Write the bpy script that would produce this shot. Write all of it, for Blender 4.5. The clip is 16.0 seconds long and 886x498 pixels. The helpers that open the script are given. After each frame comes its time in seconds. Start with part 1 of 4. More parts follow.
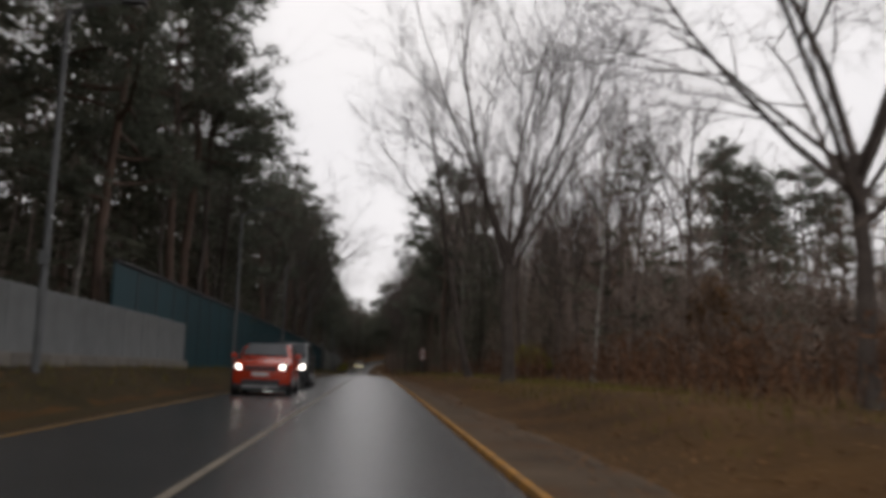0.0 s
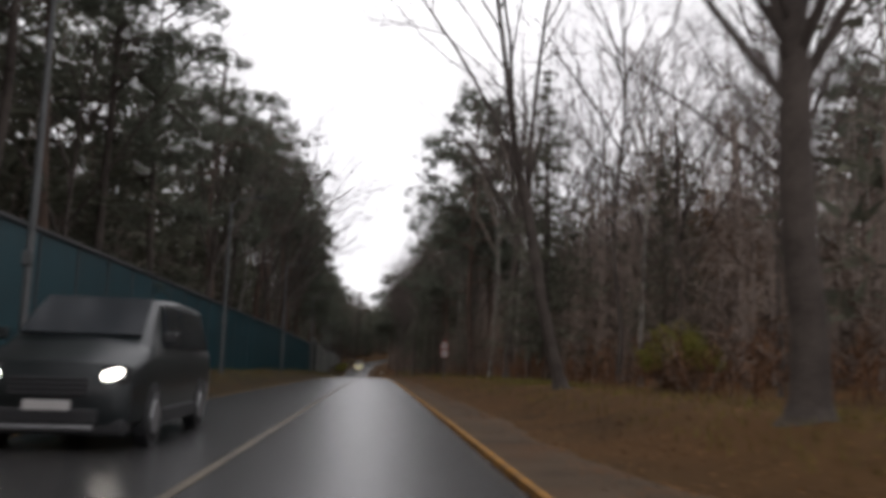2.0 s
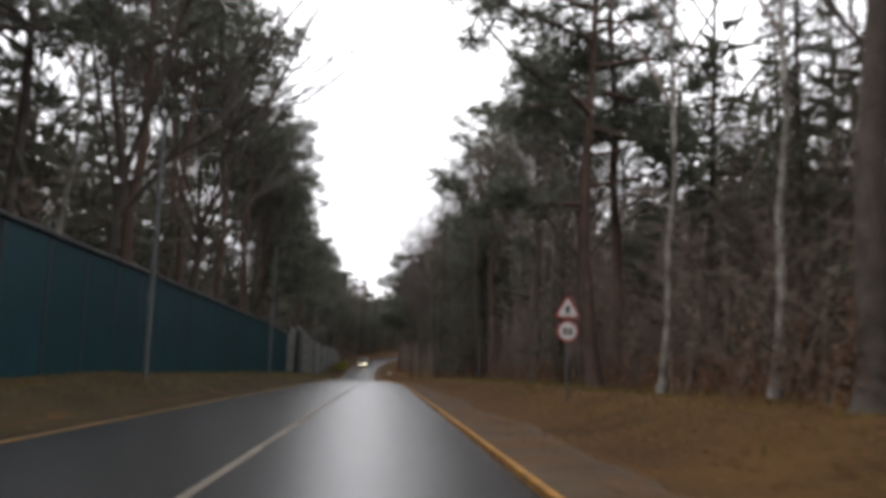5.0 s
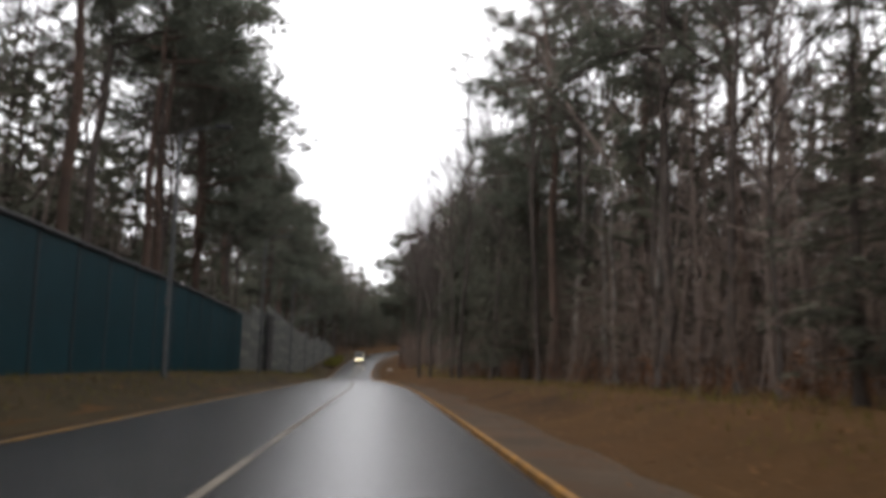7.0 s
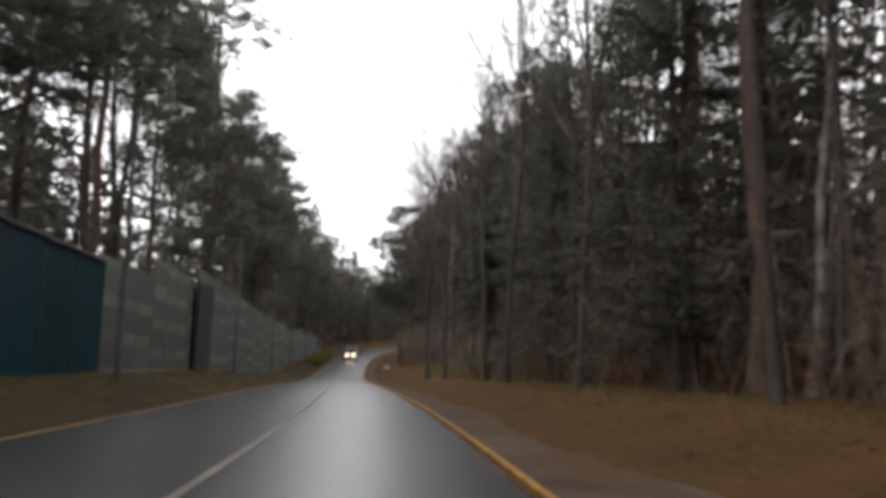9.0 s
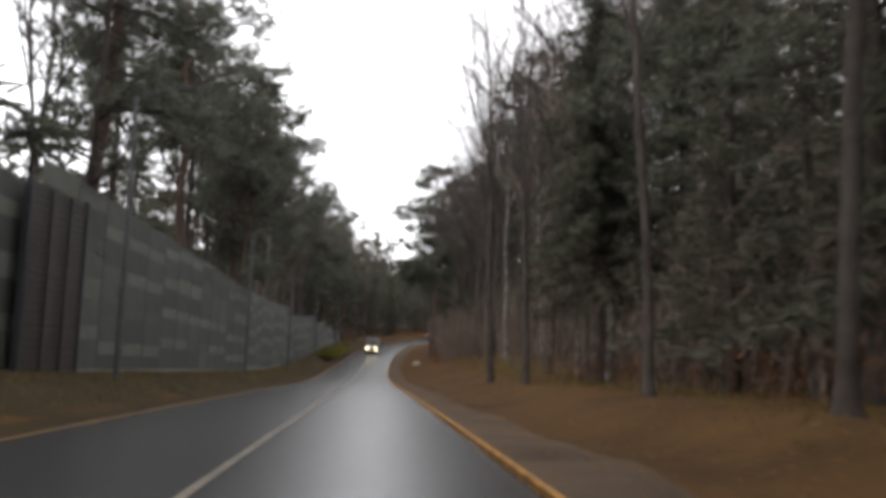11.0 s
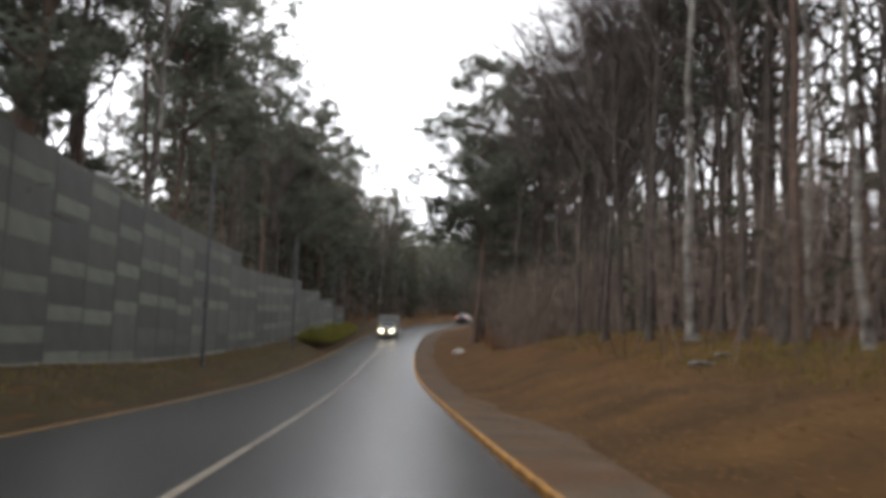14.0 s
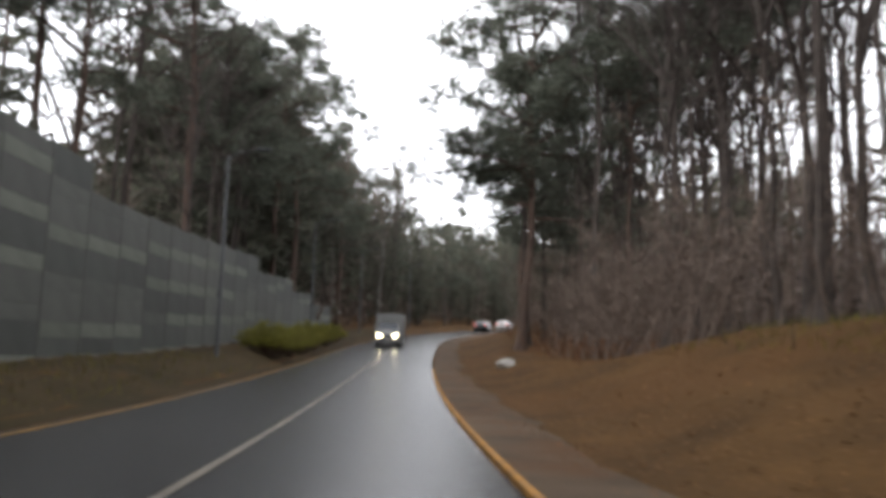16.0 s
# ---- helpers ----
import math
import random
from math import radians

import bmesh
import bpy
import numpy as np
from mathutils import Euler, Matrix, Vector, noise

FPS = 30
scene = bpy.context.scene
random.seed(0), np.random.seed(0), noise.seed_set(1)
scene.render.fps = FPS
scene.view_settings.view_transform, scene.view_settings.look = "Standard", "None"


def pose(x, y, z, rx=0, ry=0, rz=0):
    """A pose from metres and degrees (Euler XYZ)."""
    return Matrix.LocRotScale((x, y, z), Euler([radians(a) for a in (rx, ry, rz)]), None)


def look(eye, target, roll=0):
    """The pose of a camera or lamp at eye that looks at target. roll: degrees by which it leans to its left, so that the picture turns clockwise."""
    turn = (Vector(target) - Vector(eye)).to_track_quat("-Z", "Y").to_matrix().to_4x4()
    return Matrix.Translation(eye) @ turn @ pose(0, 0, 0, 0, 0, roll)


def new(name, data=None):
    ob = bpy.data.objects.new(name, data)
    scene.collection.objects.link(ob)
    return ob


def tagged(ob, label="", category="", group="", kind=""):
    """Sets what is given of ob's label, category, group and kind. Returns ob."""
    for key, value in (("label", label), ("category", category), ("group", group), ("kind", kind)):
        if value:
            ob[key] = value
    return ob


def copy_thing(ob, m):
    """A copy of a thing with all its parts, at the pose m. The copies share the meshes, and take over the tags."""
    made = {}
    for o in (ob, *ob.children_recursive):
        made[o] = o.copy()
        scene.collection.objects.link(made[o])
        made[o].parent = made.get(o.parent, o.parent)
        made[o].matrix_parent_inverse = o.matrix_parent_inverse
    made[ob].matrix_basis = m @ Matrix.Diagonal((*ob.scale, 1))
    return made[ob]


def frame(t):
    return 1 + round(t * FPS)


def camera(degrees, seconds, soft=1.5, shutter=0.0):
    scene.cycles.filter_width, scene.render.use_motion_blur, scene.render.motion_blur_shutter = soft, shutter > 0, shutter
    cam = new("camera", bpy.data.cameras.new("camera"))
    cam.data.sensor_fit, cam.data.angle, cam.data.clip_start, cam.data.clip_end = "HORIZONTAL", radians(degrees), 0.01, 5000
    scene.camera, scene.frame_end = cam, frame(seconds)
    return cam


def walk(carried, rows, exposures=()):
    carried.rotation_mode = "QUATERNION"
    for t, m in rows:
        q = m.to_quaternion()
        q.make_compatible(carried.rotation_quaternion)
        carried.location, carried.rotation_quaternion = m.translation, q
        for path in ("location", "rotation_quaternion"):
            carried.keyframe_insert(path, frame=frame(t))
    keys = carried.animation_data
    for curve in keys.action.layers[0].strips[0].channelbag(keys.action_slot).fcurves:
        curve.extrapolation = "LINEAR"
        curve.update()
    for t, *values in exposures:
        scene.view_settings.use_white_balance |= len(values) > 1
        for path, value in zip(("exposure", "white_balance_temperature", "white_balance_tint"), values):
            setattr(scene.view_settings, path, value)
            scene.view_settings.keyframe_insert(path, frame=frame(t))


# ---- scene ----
cam = camera(55.19, 16.0, soft=4.8, shutter=0.4)
PATH = [
    (0.0, (-0.070, 0.000, 1.150), (0.681, 9.878, 2.516), 1.70),
    (0.5, (-0.070, 7.000, 1.150), (0.693, 16.874, 2.536), 1.70),
    (1.0, (-0.070, 14.000, 1.150), (0.693, 23.873, 2.542), 1.70),
    (1.5, (-0.070, 21.000, 1.150), (0.686, 30.872, 2.554), 1.70),
    (2.0, (-0.064, 28.000, 1.147), (0.667, 37.879, 2.504), 1.70),
    (2.5, (-0.050, 35.000, 1.138), (0.662, 44.886, 2.450), 1.70),
    (3.0, (-0.036, 42.000, 1.124), (0.673, 51.875, 2.579), 1.70),
    (3.5, (-0.030, 49.000, 1.106), (0.675, 58.887, 2.401), 1.70),
    (4.0, (-0.070, 56.000, 1.082), (0.610, 65.893, 2.337), 1.70),
    (4.5, (-0.110, 63.000, 1.052), (0.555, 72.887, 2.353), 1.70),
    (5.0, (-0.130, 70.000, 1.018), (0.522, 79.889, 2.354), 1.70),
    (5.5, (-0.162, 77.000, 0.979), (0.493, 86.887, 2.265), 1.70),
    (6.0, (-0.211, 84.000, 0.934), (0.446, 93.886, 2.222), 1.70),
    (6.5, (-0.225, 91.000, 0.884), (0.437, 100.885, 2.171), 1.70),
    (7.0, (-0.252, 98.000, 0.829), (0.418, 107.884, 2.114), 1.70),
    (7.5, (-0.270, 105.000, 0.769), (0.408, 114.883, 2.049), 1.70),
    (8.0, (-0.210, 112.000, 0.703), (0.468, 121.887, 1.940), 1.70),
    (8.5, (-0.130, 119.000, 0.630), (0.560, 128.885, 1.917), 1.70),
    (9.0, (-0.100, 126.000, 0.548), (0.617, 135.890, 1.799), 1.70),
    (9.5, (-0.127, 133.000, 0.458), (0.589, 142.894, 1.694), 1.70),
    (10.0, (-0.199, 139.998, 0.359), (0.440, 149.901, 1.580), 1.70),
    (10.5, (-0.316, 146.996, 0.251), (0.225, 156.907, 1.459), 1.70),
    (11.0, (-0.529, 153.990, 0.135), (-0.086, 163.909, 1.330), 1.70),
    (11.5, (-0.787, 160.984, 0.010), (-0.392, 170.909, 1.192), 1.70),
    (12.0, (-0.999, 167.981, -0.124), (-0.618, 177.911, 1.027), 1.70),
    (12.5, (-1.210, 174.978, -0.267), (-0.842, 184.912, 0.838), 1.70),
    (13.0, (-1.407, 181.976, -0.419), (-1.106, 191.909, 0.711), 1.70),
    (13.5, (-1.604, 188.973, -0.579), (-1.329, 198.913, 0.499), 1.70),
    (14.0, (-1.801, 195.970, -0.749), (-1.553, 205.910, 0.328), 1.70),
    (14.5, (-1.998, 202.968, -0.927), (-1.756, 212.910, 0.124), 1.70),
    (15.0, (-2.183, 209.966, -1.105), (-1.942, 219.899, 0.022), 1.70),
    (15.5, (-2.400, 216.962, -1.257), (-2.172, 226.889, -0.063), 1.70),
    (16.0, (-2.639, 223.958, -1.380), (-2.432, 233.876, -0.110), 1.70),
]
walk(cam, [(t, look(e, g, r)) for t, e, g, r in PATH],
     exposures=((0.0, -0.78, 6650, 13.5), (1.5, -0.45, 6550, 14.5), (3.5, 0.04, 6330, 14), (5.0, 0.3, 6400, 13.5), (9.0, 0.48, 6450, 12.5), (11.5, 0.68, 6400, 12.2), (14.5, 0.86, 6300, 11.6), (16.0, 0.94, 6250, 11.6)))

# ---- world, sun, exposure ----
world = bpy.data.worlds.new("overcast")
scene.world = world
world.use_nodes = True
wn, wl = world.node_tree.nodes, world.node_tree.links
sky = wn.new("ShaderNodeTexSky")
sky.sky_type, sky.sun_disc = "NISHITA", False
sky.sun_elevation, sky.sun_rotation = radians(52), radians(245)
sky.air_density, sky.dust_density, sky.ozone_density = 1.0, 6.0, 1.0
back = wn["Background"]
back.inputs["Strength"].default_value = 0.05
wl.new(sky.outputs["Color"], back.inputs["Color"])
# a closed layer of pale cloud before it
cloud, coord, puff, tone = wn.new("ShaderNodeBackground"), wn.new("ShaderNodeTexCoord"), wn.new("ShaderNodeTexNoise"), wn.new("ShaderNodeValToRGB")
puff.inputs["Scale"].default_value, puff.inputs["Detail"].default_value = 1.6, 4
tone.color_ramp.elements[0].position, tone.color_ramp.elements[1].position = 0.3, 0.7
tone.color_ramp.elements[0].color, tone.color_ramp.elements[1].color = (0.80, 0.81, 0.84, 1), (1, 1, 1, 1)
cloud.inputs["Strength"].default_value = 1.8
wl.new(coord.outputs["Generated"], puff.inputs["Vector"])
wl.new(puff.outputs["Fac"], tone.inputs["Fac"])
wl.new(tone.outputs["Color"], cloud.inputs["Color"])
layers = wn.new("ShaderNodeMixShader")
layers.inputs["Fac"].default_value = 0.9
wl.new(back.outputs[0], layers.inputs[1])
wl.new(cloud.outputs[0], layers.inputs[2])
wl.new(layers.outputs[0], wn["World Output"].inputs["Surface"])

lamp = bpy.data.lights.new("sun", "SUN")
lamp.energy, lamp.angle, lamp.color = 1.15, radians(40), (1.0, 0.96, 0.9)
sun = new("sun", lamp)
sun.matrix_world = pose(0, 0, 60, 38, 0, 180 - 245)


# ---- materials ----
def material(name, base, rough=0.8, second=None, scale=2.0, fine=40.0, bump=0.3, metal=0.0, spread=0.0, island=False, contrast=0.5, spec=0.5):
    """A two-scale surface: blotches of two colours, fine grain and relief; spread varies piece by piece."""
    m = bpy.data.materials.new(name)
    m.use_nodes = True
    n, l = m.node_tree.nodes, m.node_tree.links
    bsdf = n["Principled BSDF"]
    second = second or tuple(c * 0.6 for c in base)
    coord = n.new("ShaderNodeTexCoord")
    big, small = n.new("ShaderNodeTexNoise"), n.new("ShaderNodeTexNoise")
    big.inputs["Scale"].default_value, small.inputs["Scale"].default_value = scale, fine
    big.inputs["Detail"].default_value, small.inputs["Detail"].default_value = 5, 3
    for k in (big, small):
        l.new(coord.outputs["Object"], k.inputs["Vector"])
    ramp = n.new("ShaderNodeValToRGB")
    ramp.color_ramp.elements[0].position, ramp.color_ramp.elements[1].position = 0.5 - contrast / 2, 0.5 + contrast / 2
    ramp.color_ramp.elements[0].color, ramp.color_ramp.elements[1].color = (*second, 1), (*base, 1)
    mix = n.new("ShaderNodeMath")
    mix.operation = "MULTIPLY_ADD"
    mix.inputs[1].default_value, mix.inputs[2].default_value = 0.35, -0.175
    l.new(small.outputs["Fac"], mix.inputs[0])
    add = n.new("ShaderNodeMath")
    l.new(big.outputs["Fac"], add.inputs[0])
    l.new(mix.outputs[0], add.inputs[1])
    l.new(add.outputs[0], ramp.inputs["Fac"])
    colour = ramp.outputs["Color"]
    if spread:
        info = n.new("ShaderNodeNewGeometry") if island else n.new("ShaderNodeObjectInfo")
        value = n.new("ShaderNodeMapRange")
        value.inputs["To Min"].default_value, value.inputs["To Max"].default_value = 1 - spread, 1 + spread
        l.new(info.outputs["Random Per Island" if island else "Random"], value.inputs["Value"])
        hsv = n.new("ShaderNodeHueSaturation")
        l.new(value.outputs["Result"], hsv.inputs["Value"])
        l.new(colour, hsv.inputs["Color"])
        colour = hsv.outputs["Color"]
    l.new(colour, bsdf.inputs["Base Color"])
    bsdf.inputs["Roughness"].default_value, bsdf.inputs["Metallic"].default_value = rough, metal
    bsdf.inputs["Specular IOR Level"].default_value = spec
    if bump:
        relief = n.new("ShaderNodeBump")
        relief.inputs["Strength"].default_value, relief.inputs["Distance"].default_value = bump, 0.02
        l.new(small.outputs["Fac"], relief.inputs["Height"])
        l.new(relief.outputs["Normal"], bsdf.inputs["Normal"])
    return m


def thin_leaf(m, share=0.45):
    """Lets light through blades and needles."""
    n, l = m.node_tree.nodes, m.node_tree.links
    bsdf, out = n["Principled BSDF"], n["Material Output"]
    through_light, mix = n.new("ShaderNodeBsdfTranslucent"), n.new("ShaderNodeMixShader")
    mix.inputs["Fac"].default_value = share
    l.new(bsdf.inputs["Base Color"].links[0].from_socket, through_light.inputs["Color"])
    l.new(bsdf.outputs[0], mix.inputs[1])
    l.new(through_light.outputs[0], mix.inputs[2])
    l.new(mix.outputs[0], out.inputs["Surface"])
    return m


def glow(name, colour, strength):
    m = bpy.data.materials.new(name)
    m.use_nodes = True
    bsdf = m.node_tree.nodes["Principled BSDF"]
    bsdf.inputs["Base Color"].default_value = (0.8, 0.8, 0.8, 1)
    bsdf.inputs["Emission Color"].default_value = (*colour, 1)
    bsdf.inputs["Emission Strength"].default_value = strength
    return m


ASPHALT = material("wet_asphalt", (0.0285, 0.02775, 0.02775), 0.27, (0.015, 0.015, 0.01575), 0.35, 60, 0.14, spec=0.4)
SHOULDER = material("gravel_shoulder", (0.094, 0.066, 0.042), 0.9, (0.039, 0.0255, 0.0152), 0.6, 25, 0.5, spec=0.12)
KERB = material("kerb_concrete", (0.16, 0.144, 0.124), 0.8, (0.08, 0.068, 0.056), 1.5, 30, 0.3, spread=0.15)
KERB_YELLOW = material("worn_yellow_kerb_paint", (0.328, 0.1558, 0.02952), 0.8, (0.1804, 0.1025, 0.041), 1.4, 18, 0.3, spread=0.10, contrast=0.4, spec=0.15)
YELLOW = material("yellow_line_paint", (0.246, 0.1271, 0.0246), 0.75, (0.1066, 0.0697, 0.0287), 1.2, 35, 0.2, spec=0.15)
WHITE_LINE = material("worn_line_paint", (0.188, 0.156, 0.112), 0.65, (0.068, 0.0576, 0.0448), 1.0, 25, 0.2, spec=0.25)
LEAVES = material("leaf_litter", (0.086, 0.0455, 0.0155), 0.95, (0.032, 0.0185, 0.008), 0.35, 7, 0.8, spec=0.08)
LITTER = material("fallen_leaf", (0.165, 0.081, 0.03), 0.8, (0.09, 0.044, 0.0175), 3.0, 30, 0.0, spread=0.35, island=True, spec=0.12)
SOIL = material("damp_verge_soil", (0.05084, 0.03526, 0.01722), 0.95, (0.02624, 0.02132, 0.00984), 0.5, 11, 0.6, spec=0.08)
GRASS = material("winter_grass", (0.17, 0.153, 0.0425), 0.8, (0.1105, 0.0935, 0.0255), 3.0, 30, 0.0, spread=0.5, island=True, spec=0.12)
TEAL = material("teal_painted_steel", (0.004675, 0.03995, 0.051), 0.5, (0.003825, 0.02805, 0.0357), 0.7, 12, 0.05, spread=0.10)
DARK_STEEL = material("dark_painted_steel", (0.03, 0.032, 0.036), 0.5, (0.015, 0.016, 0.018), 2.0, 25, 0.1)
GATE_BROWN = material("dark_brown_steel", (0.045, 0.036, 0.031), 0.6, (0.026, 0.021, 0.018), 1.2, 20, 0.1, spread=0.15)
CONCRETE = material("fence_concrete", (0.156, 0.1638, 0.1638), 0.8, (0.0936, 0.0975, 0.0936), 0.8, 20, 0.2, spread=0.08)
PANEL_LIGHT = material("pale_barrier_panel", (0.1349, 0.1425, 0.114), 0.7, (0.095, 0.0988, 0.07885), 0.9, 14, 0.1, spread=0.15)
PANEL_MID = material("mid_grey_barrier_panel", (0.08624, 0.088, 0.07656), 0.7, (0.05984, 0.0616, 0.0528), 0.9, 14, 0.1, spread=0.15)
PANEL_DARK = material("dark_grey_barrier_panel", (0.06232, 0.06642, 0.0574), 0.7, (0.04428, 0.04756, 0.041), 0.9, 14, 0.1, spread=0.15)
STONE = material("pale_stone", (0.352, 0.336, 0.304), 0.85, (0.208, 0.192, 0.168), 2.0, 15, 0.4)
GALV = material("galvanised_steel", (0.115, 0.118, 0.12), 0.55, (0.075, 0.078, 0.08), 2.0, 20, 0.05, metal=0.3)
BARK = material("grey_brown_bark", (0.096, 0.08, 0.07), 0.95, (0.042, 0.035, 0.031), 1.6, 11, 1.0, spec=0.12)
BARK_PINE = material("orange_pine_bark", (0.124, 0.082, 0.063), 0.9, (0.058, 0.044, 0.037), 0.8, 12, 0.8, spec=0.12)
BARK_BIRCH = material("white_birch_bark", (0.279, 0.261, 0.234), 0.8, (0.054, 0.045, 0.0405), 1.6, 7, 0.3, contrast=0.35, spec=0.12)
TWIG = material("bare_twigs", (0.225, 0.18, 0.157), 0.95, (0.152, 0.12, 0.104), 0.3, 8, 0.0, spec=0.12)
NEEDLE = material("pine_needles", (0.132, 0.14, 0.108), 0.8, (0.078, 0.087, 0.067), 0.5, 6, 0.0, spread=0.35, island=True, spec=0.12)
NEEDLE_DARK = material("spruce_needles", (0.124, 0.124, 0.092), 0.8, (0.073, 0.075, 0.056), 0.5, 6, 0.0, spread=0.35, island=True, spec=0.12)
SHRUB = material("shrub_twigs", (0.158, 0.12, 0.096), 0.9, (0.1, 0.076, 0.061), 0.4, 8, 0.0, spread=0.4, island=True, spec=0.12)
RUST_LEAF = material("russet_leaves", (0.17, 0.085, 0.03), 0.8, (0.09, 0.05, 0.02), 0.6, 8, 0.0, spread=0.4, island=True, spec=0.12)
YELLOW_LEAF = material("yellow_green_leaves", (0.235, 0.215, 0.045), 0.8, (0.13, 0.125, 0.03), 1.0, 8, 0.0, spread=0.4, island=True, spec=0.12)

for m in (NEEDLE, NEEDLE_DARK, RUST_LEAF, YELLOW_LEAF, GRASS):
    thin_leaf(m)

# broad dull and dark patches on the forest floor
n, l = LEAVES.node_tree.nodes, LEAVES.node_tree.links
bsdf = n["Principled BSDF"]
wide, tone, blend, spot = n.new("ShaderNodeTexNoise"), n.new("ShaderNodeValToRGB"), n.new("ShaderNodeMixRGB"), n.new("ShaderNodeTexCoord")
wide.inputs["Scale"].default_value, wide.inputs["Detail"].default_value = 0.14, 6
tone.color_ramp.elements[0].position, tone.color_ramp.elements[1].position = 0.48, 0.62
blend.inputs[2].default_value = (0.067, 0.034, 0.012, 1)
l.new(spot.outputs["Object"], wide.inputs["Vector"])
l.new(wide.outputs["Fac"], tone.inputs["Fac"])
l.new(tone.outputs["Color"], blend.inputs[0])
l.new(bsdf.inputs["Base Color"].links[0].from_socket, blend.inputs[1])
l.new(blend.outputs[0], bsdf.inputs["Base Color"])

# leaves trodden into the gravel
n, l = SHOULDER.node_tree.nodes, SHOULDER.node_tree.links
bsdf = n["Principled BSDF"]
wide, tone, blend, spot = n.new("ShaderNodeTexNoise"), n.new("ShaderNodeValToRGB"), n.new("ShaderNodeMixRGB"), n.new("ShaderNodeTexCoord")
wide.inputs["Scale"].default_value, wide.inputs["Detail"].default_value = 0.7, 9
tone.color_ramp.elements[0].position, tone.color_ramp.elements[1].position = 0.47, 0.66
blend.inputs[2].default_value = (0.074, 0.039, 0.018, 1)
l.new(spot.outputs["Object"], wide.inputs["Vector"])
l.new(wide.outputs["Fac"], tone.inputs["Fac"])
l.new(tone.outputs["Color"], blend.inputs[0])
l.new(bsdf.inputs["Base Color"].links[0].from_socket, blend.inputs[1])
l.new(blend.outputs[0], bsdf.inputs["Base Color"])

# ---- the road's course ----
GRADE = ((-2000, 0), (20, 0), (110, -0.0095), (150, -0.0165), (205, -0.0265), (225, -0.015), (255, 0.03), (275, 0.05), (360, 0.055), (450, 0), (6000, 0))
CURVE = ((-2000, 0), (130, 0), (137, -0.00147), (154, -0.00147), (161, 0), (228, 0), (236, 1 / 800), (296, 1 / 800), (304, 1 / 200), (390, 1 / 200), (400, 0), (6000, 0))


def between(rows, u):
    for (a, p), (b, q) in zip(rows, rows[1:]):
        if a <= u <= b:
            return p + (q - p) * (u - a) / (b - a)
    return 0.0


STATIONS = [(0.0, 0.0, 0.0, 0.0)]
for i in range(1000):
    x, y, z, a = STATIONS[-1]
    a2 = a + between(CURVE, i * 0.5 + 0.25) * 0.5
    STATIONS.append((x + math.sin((a + a2) / 2) * 0.5, y + math.cos((a + a2) / 2) * 0.5, z + between(GRADE, i * 0.5 + 0.25) * 0.5, a2))


def station(u):
    """Place and heading (to the right) of the driver's lane at u metres along it."""
    if u < 0:
        return 0.0, u, 0.0, 0.0
    if u >= 499:
        x, y, z, a = STATIONS[998]
        return x + (u - 499) * math.sin(a), y + (u - 499) * math.cos(a), z, a
    i, k = int(u * 2), u * 2 - int(u * 2)
    return tuple(p + (q - p) * k for p, q in zip(STATIONS[i], STATIONS[i + 1]))


def level(u):
    return station(u)[2]


def course(u):
    x, y, z, a = station(u)
    return x, y, a


def at(u, w, z=0.0):
    """The place w metres right of the course at u, z above the road."""
    x, y, a = course(u)
    k = min(w, 190.0)
    return Vector((x + k * math.cos(a) + (w - k), y - k * math.sin(a), level(u) + z))


def smooth(a, b, v):
    k = min(1.0, max(0.0, (v - a) / (b - a)))
    return k * k * (3 - 2 * k)


LEFT_EDGE, RIGHT_EDGE, CENTRE, LINE_L, LINE_R = -5.5, 1.40, -1.77, -5.25, 1.46


def rise(u, w):
    """Height of the ground above the road."""
    n = 0.10 * noise.noise(Vector((u * 0.11, w * 0.16, 0))) + 0.04 * noise.noise(Vector((u * 0.6, w * 0.7, 4)))
    if w < -3 and w > LEFT_EDGE - 0.2 or -3 <= w < 3.75:
        return -0.10
    if w < 0:
        d = LEFT_EDGE - w
        return -0.06 + (0.62 + 0.2 * smooth(60, 20, u)) * smooth(0.2, 2.4, d) + 0.22 * smooth(2, 6, d) + n * smooth(0.3, 1.5, d) + 1.6 * smooth(150, 190, u) * smooth(5.4, 10, d)
    d = w - 3.75
    bank = smooth(190, 240, u) * smooth(268, 247, u) * (1.7 * smooth(1.2, 8.0, d) + 0.8 * smooth(7, 16, d)) + smooth(270, 300, u) * 0.8 * smooth(1, 6, d)
    return -0.06 + 0.62 * smooth(0.0, 2.6, d) + 0.3 * smooth(3, 14, d) + n * smooth(0.3, 1.5, d) + bank


def ground(u, w, z=0.0):
    return at(u, w, rise(u, w) + z)


# ---- mesh helpers ----
def mesh_ob(name, verts, faces, mat, parent=None, label="", flat=True):
    me = bpy.data.meshes.new(name)
    me.from_pydata([tuple(v) for v in verts], [], faces)
    me.materials.append(mat)
    if not flat:
        me.polygons.foreach_set("use_smooth", [True] * len(me.polygons))
    me.update()
    ob = new(name, me)
    ob.parent = parent
    if label:
        ob["label"] = label
    return ob


def part(name, bm, mat, parent=None, label="", flat=True):
    me = bpy.data.meshes.new(name)
    bmesh.ops.recalc_face_normals(bm, faces=bm.faces)
    bm.to_mesh(me)
    bm.free()
    me.materials.append(mat)
    if not flat:
        me.polygons.foreach_set("use_smooth", [True] * len(me.polygons))
    ob = new(name, me)
    ob.parent = parent
    if label:
        ob["label"] = label
    return ob


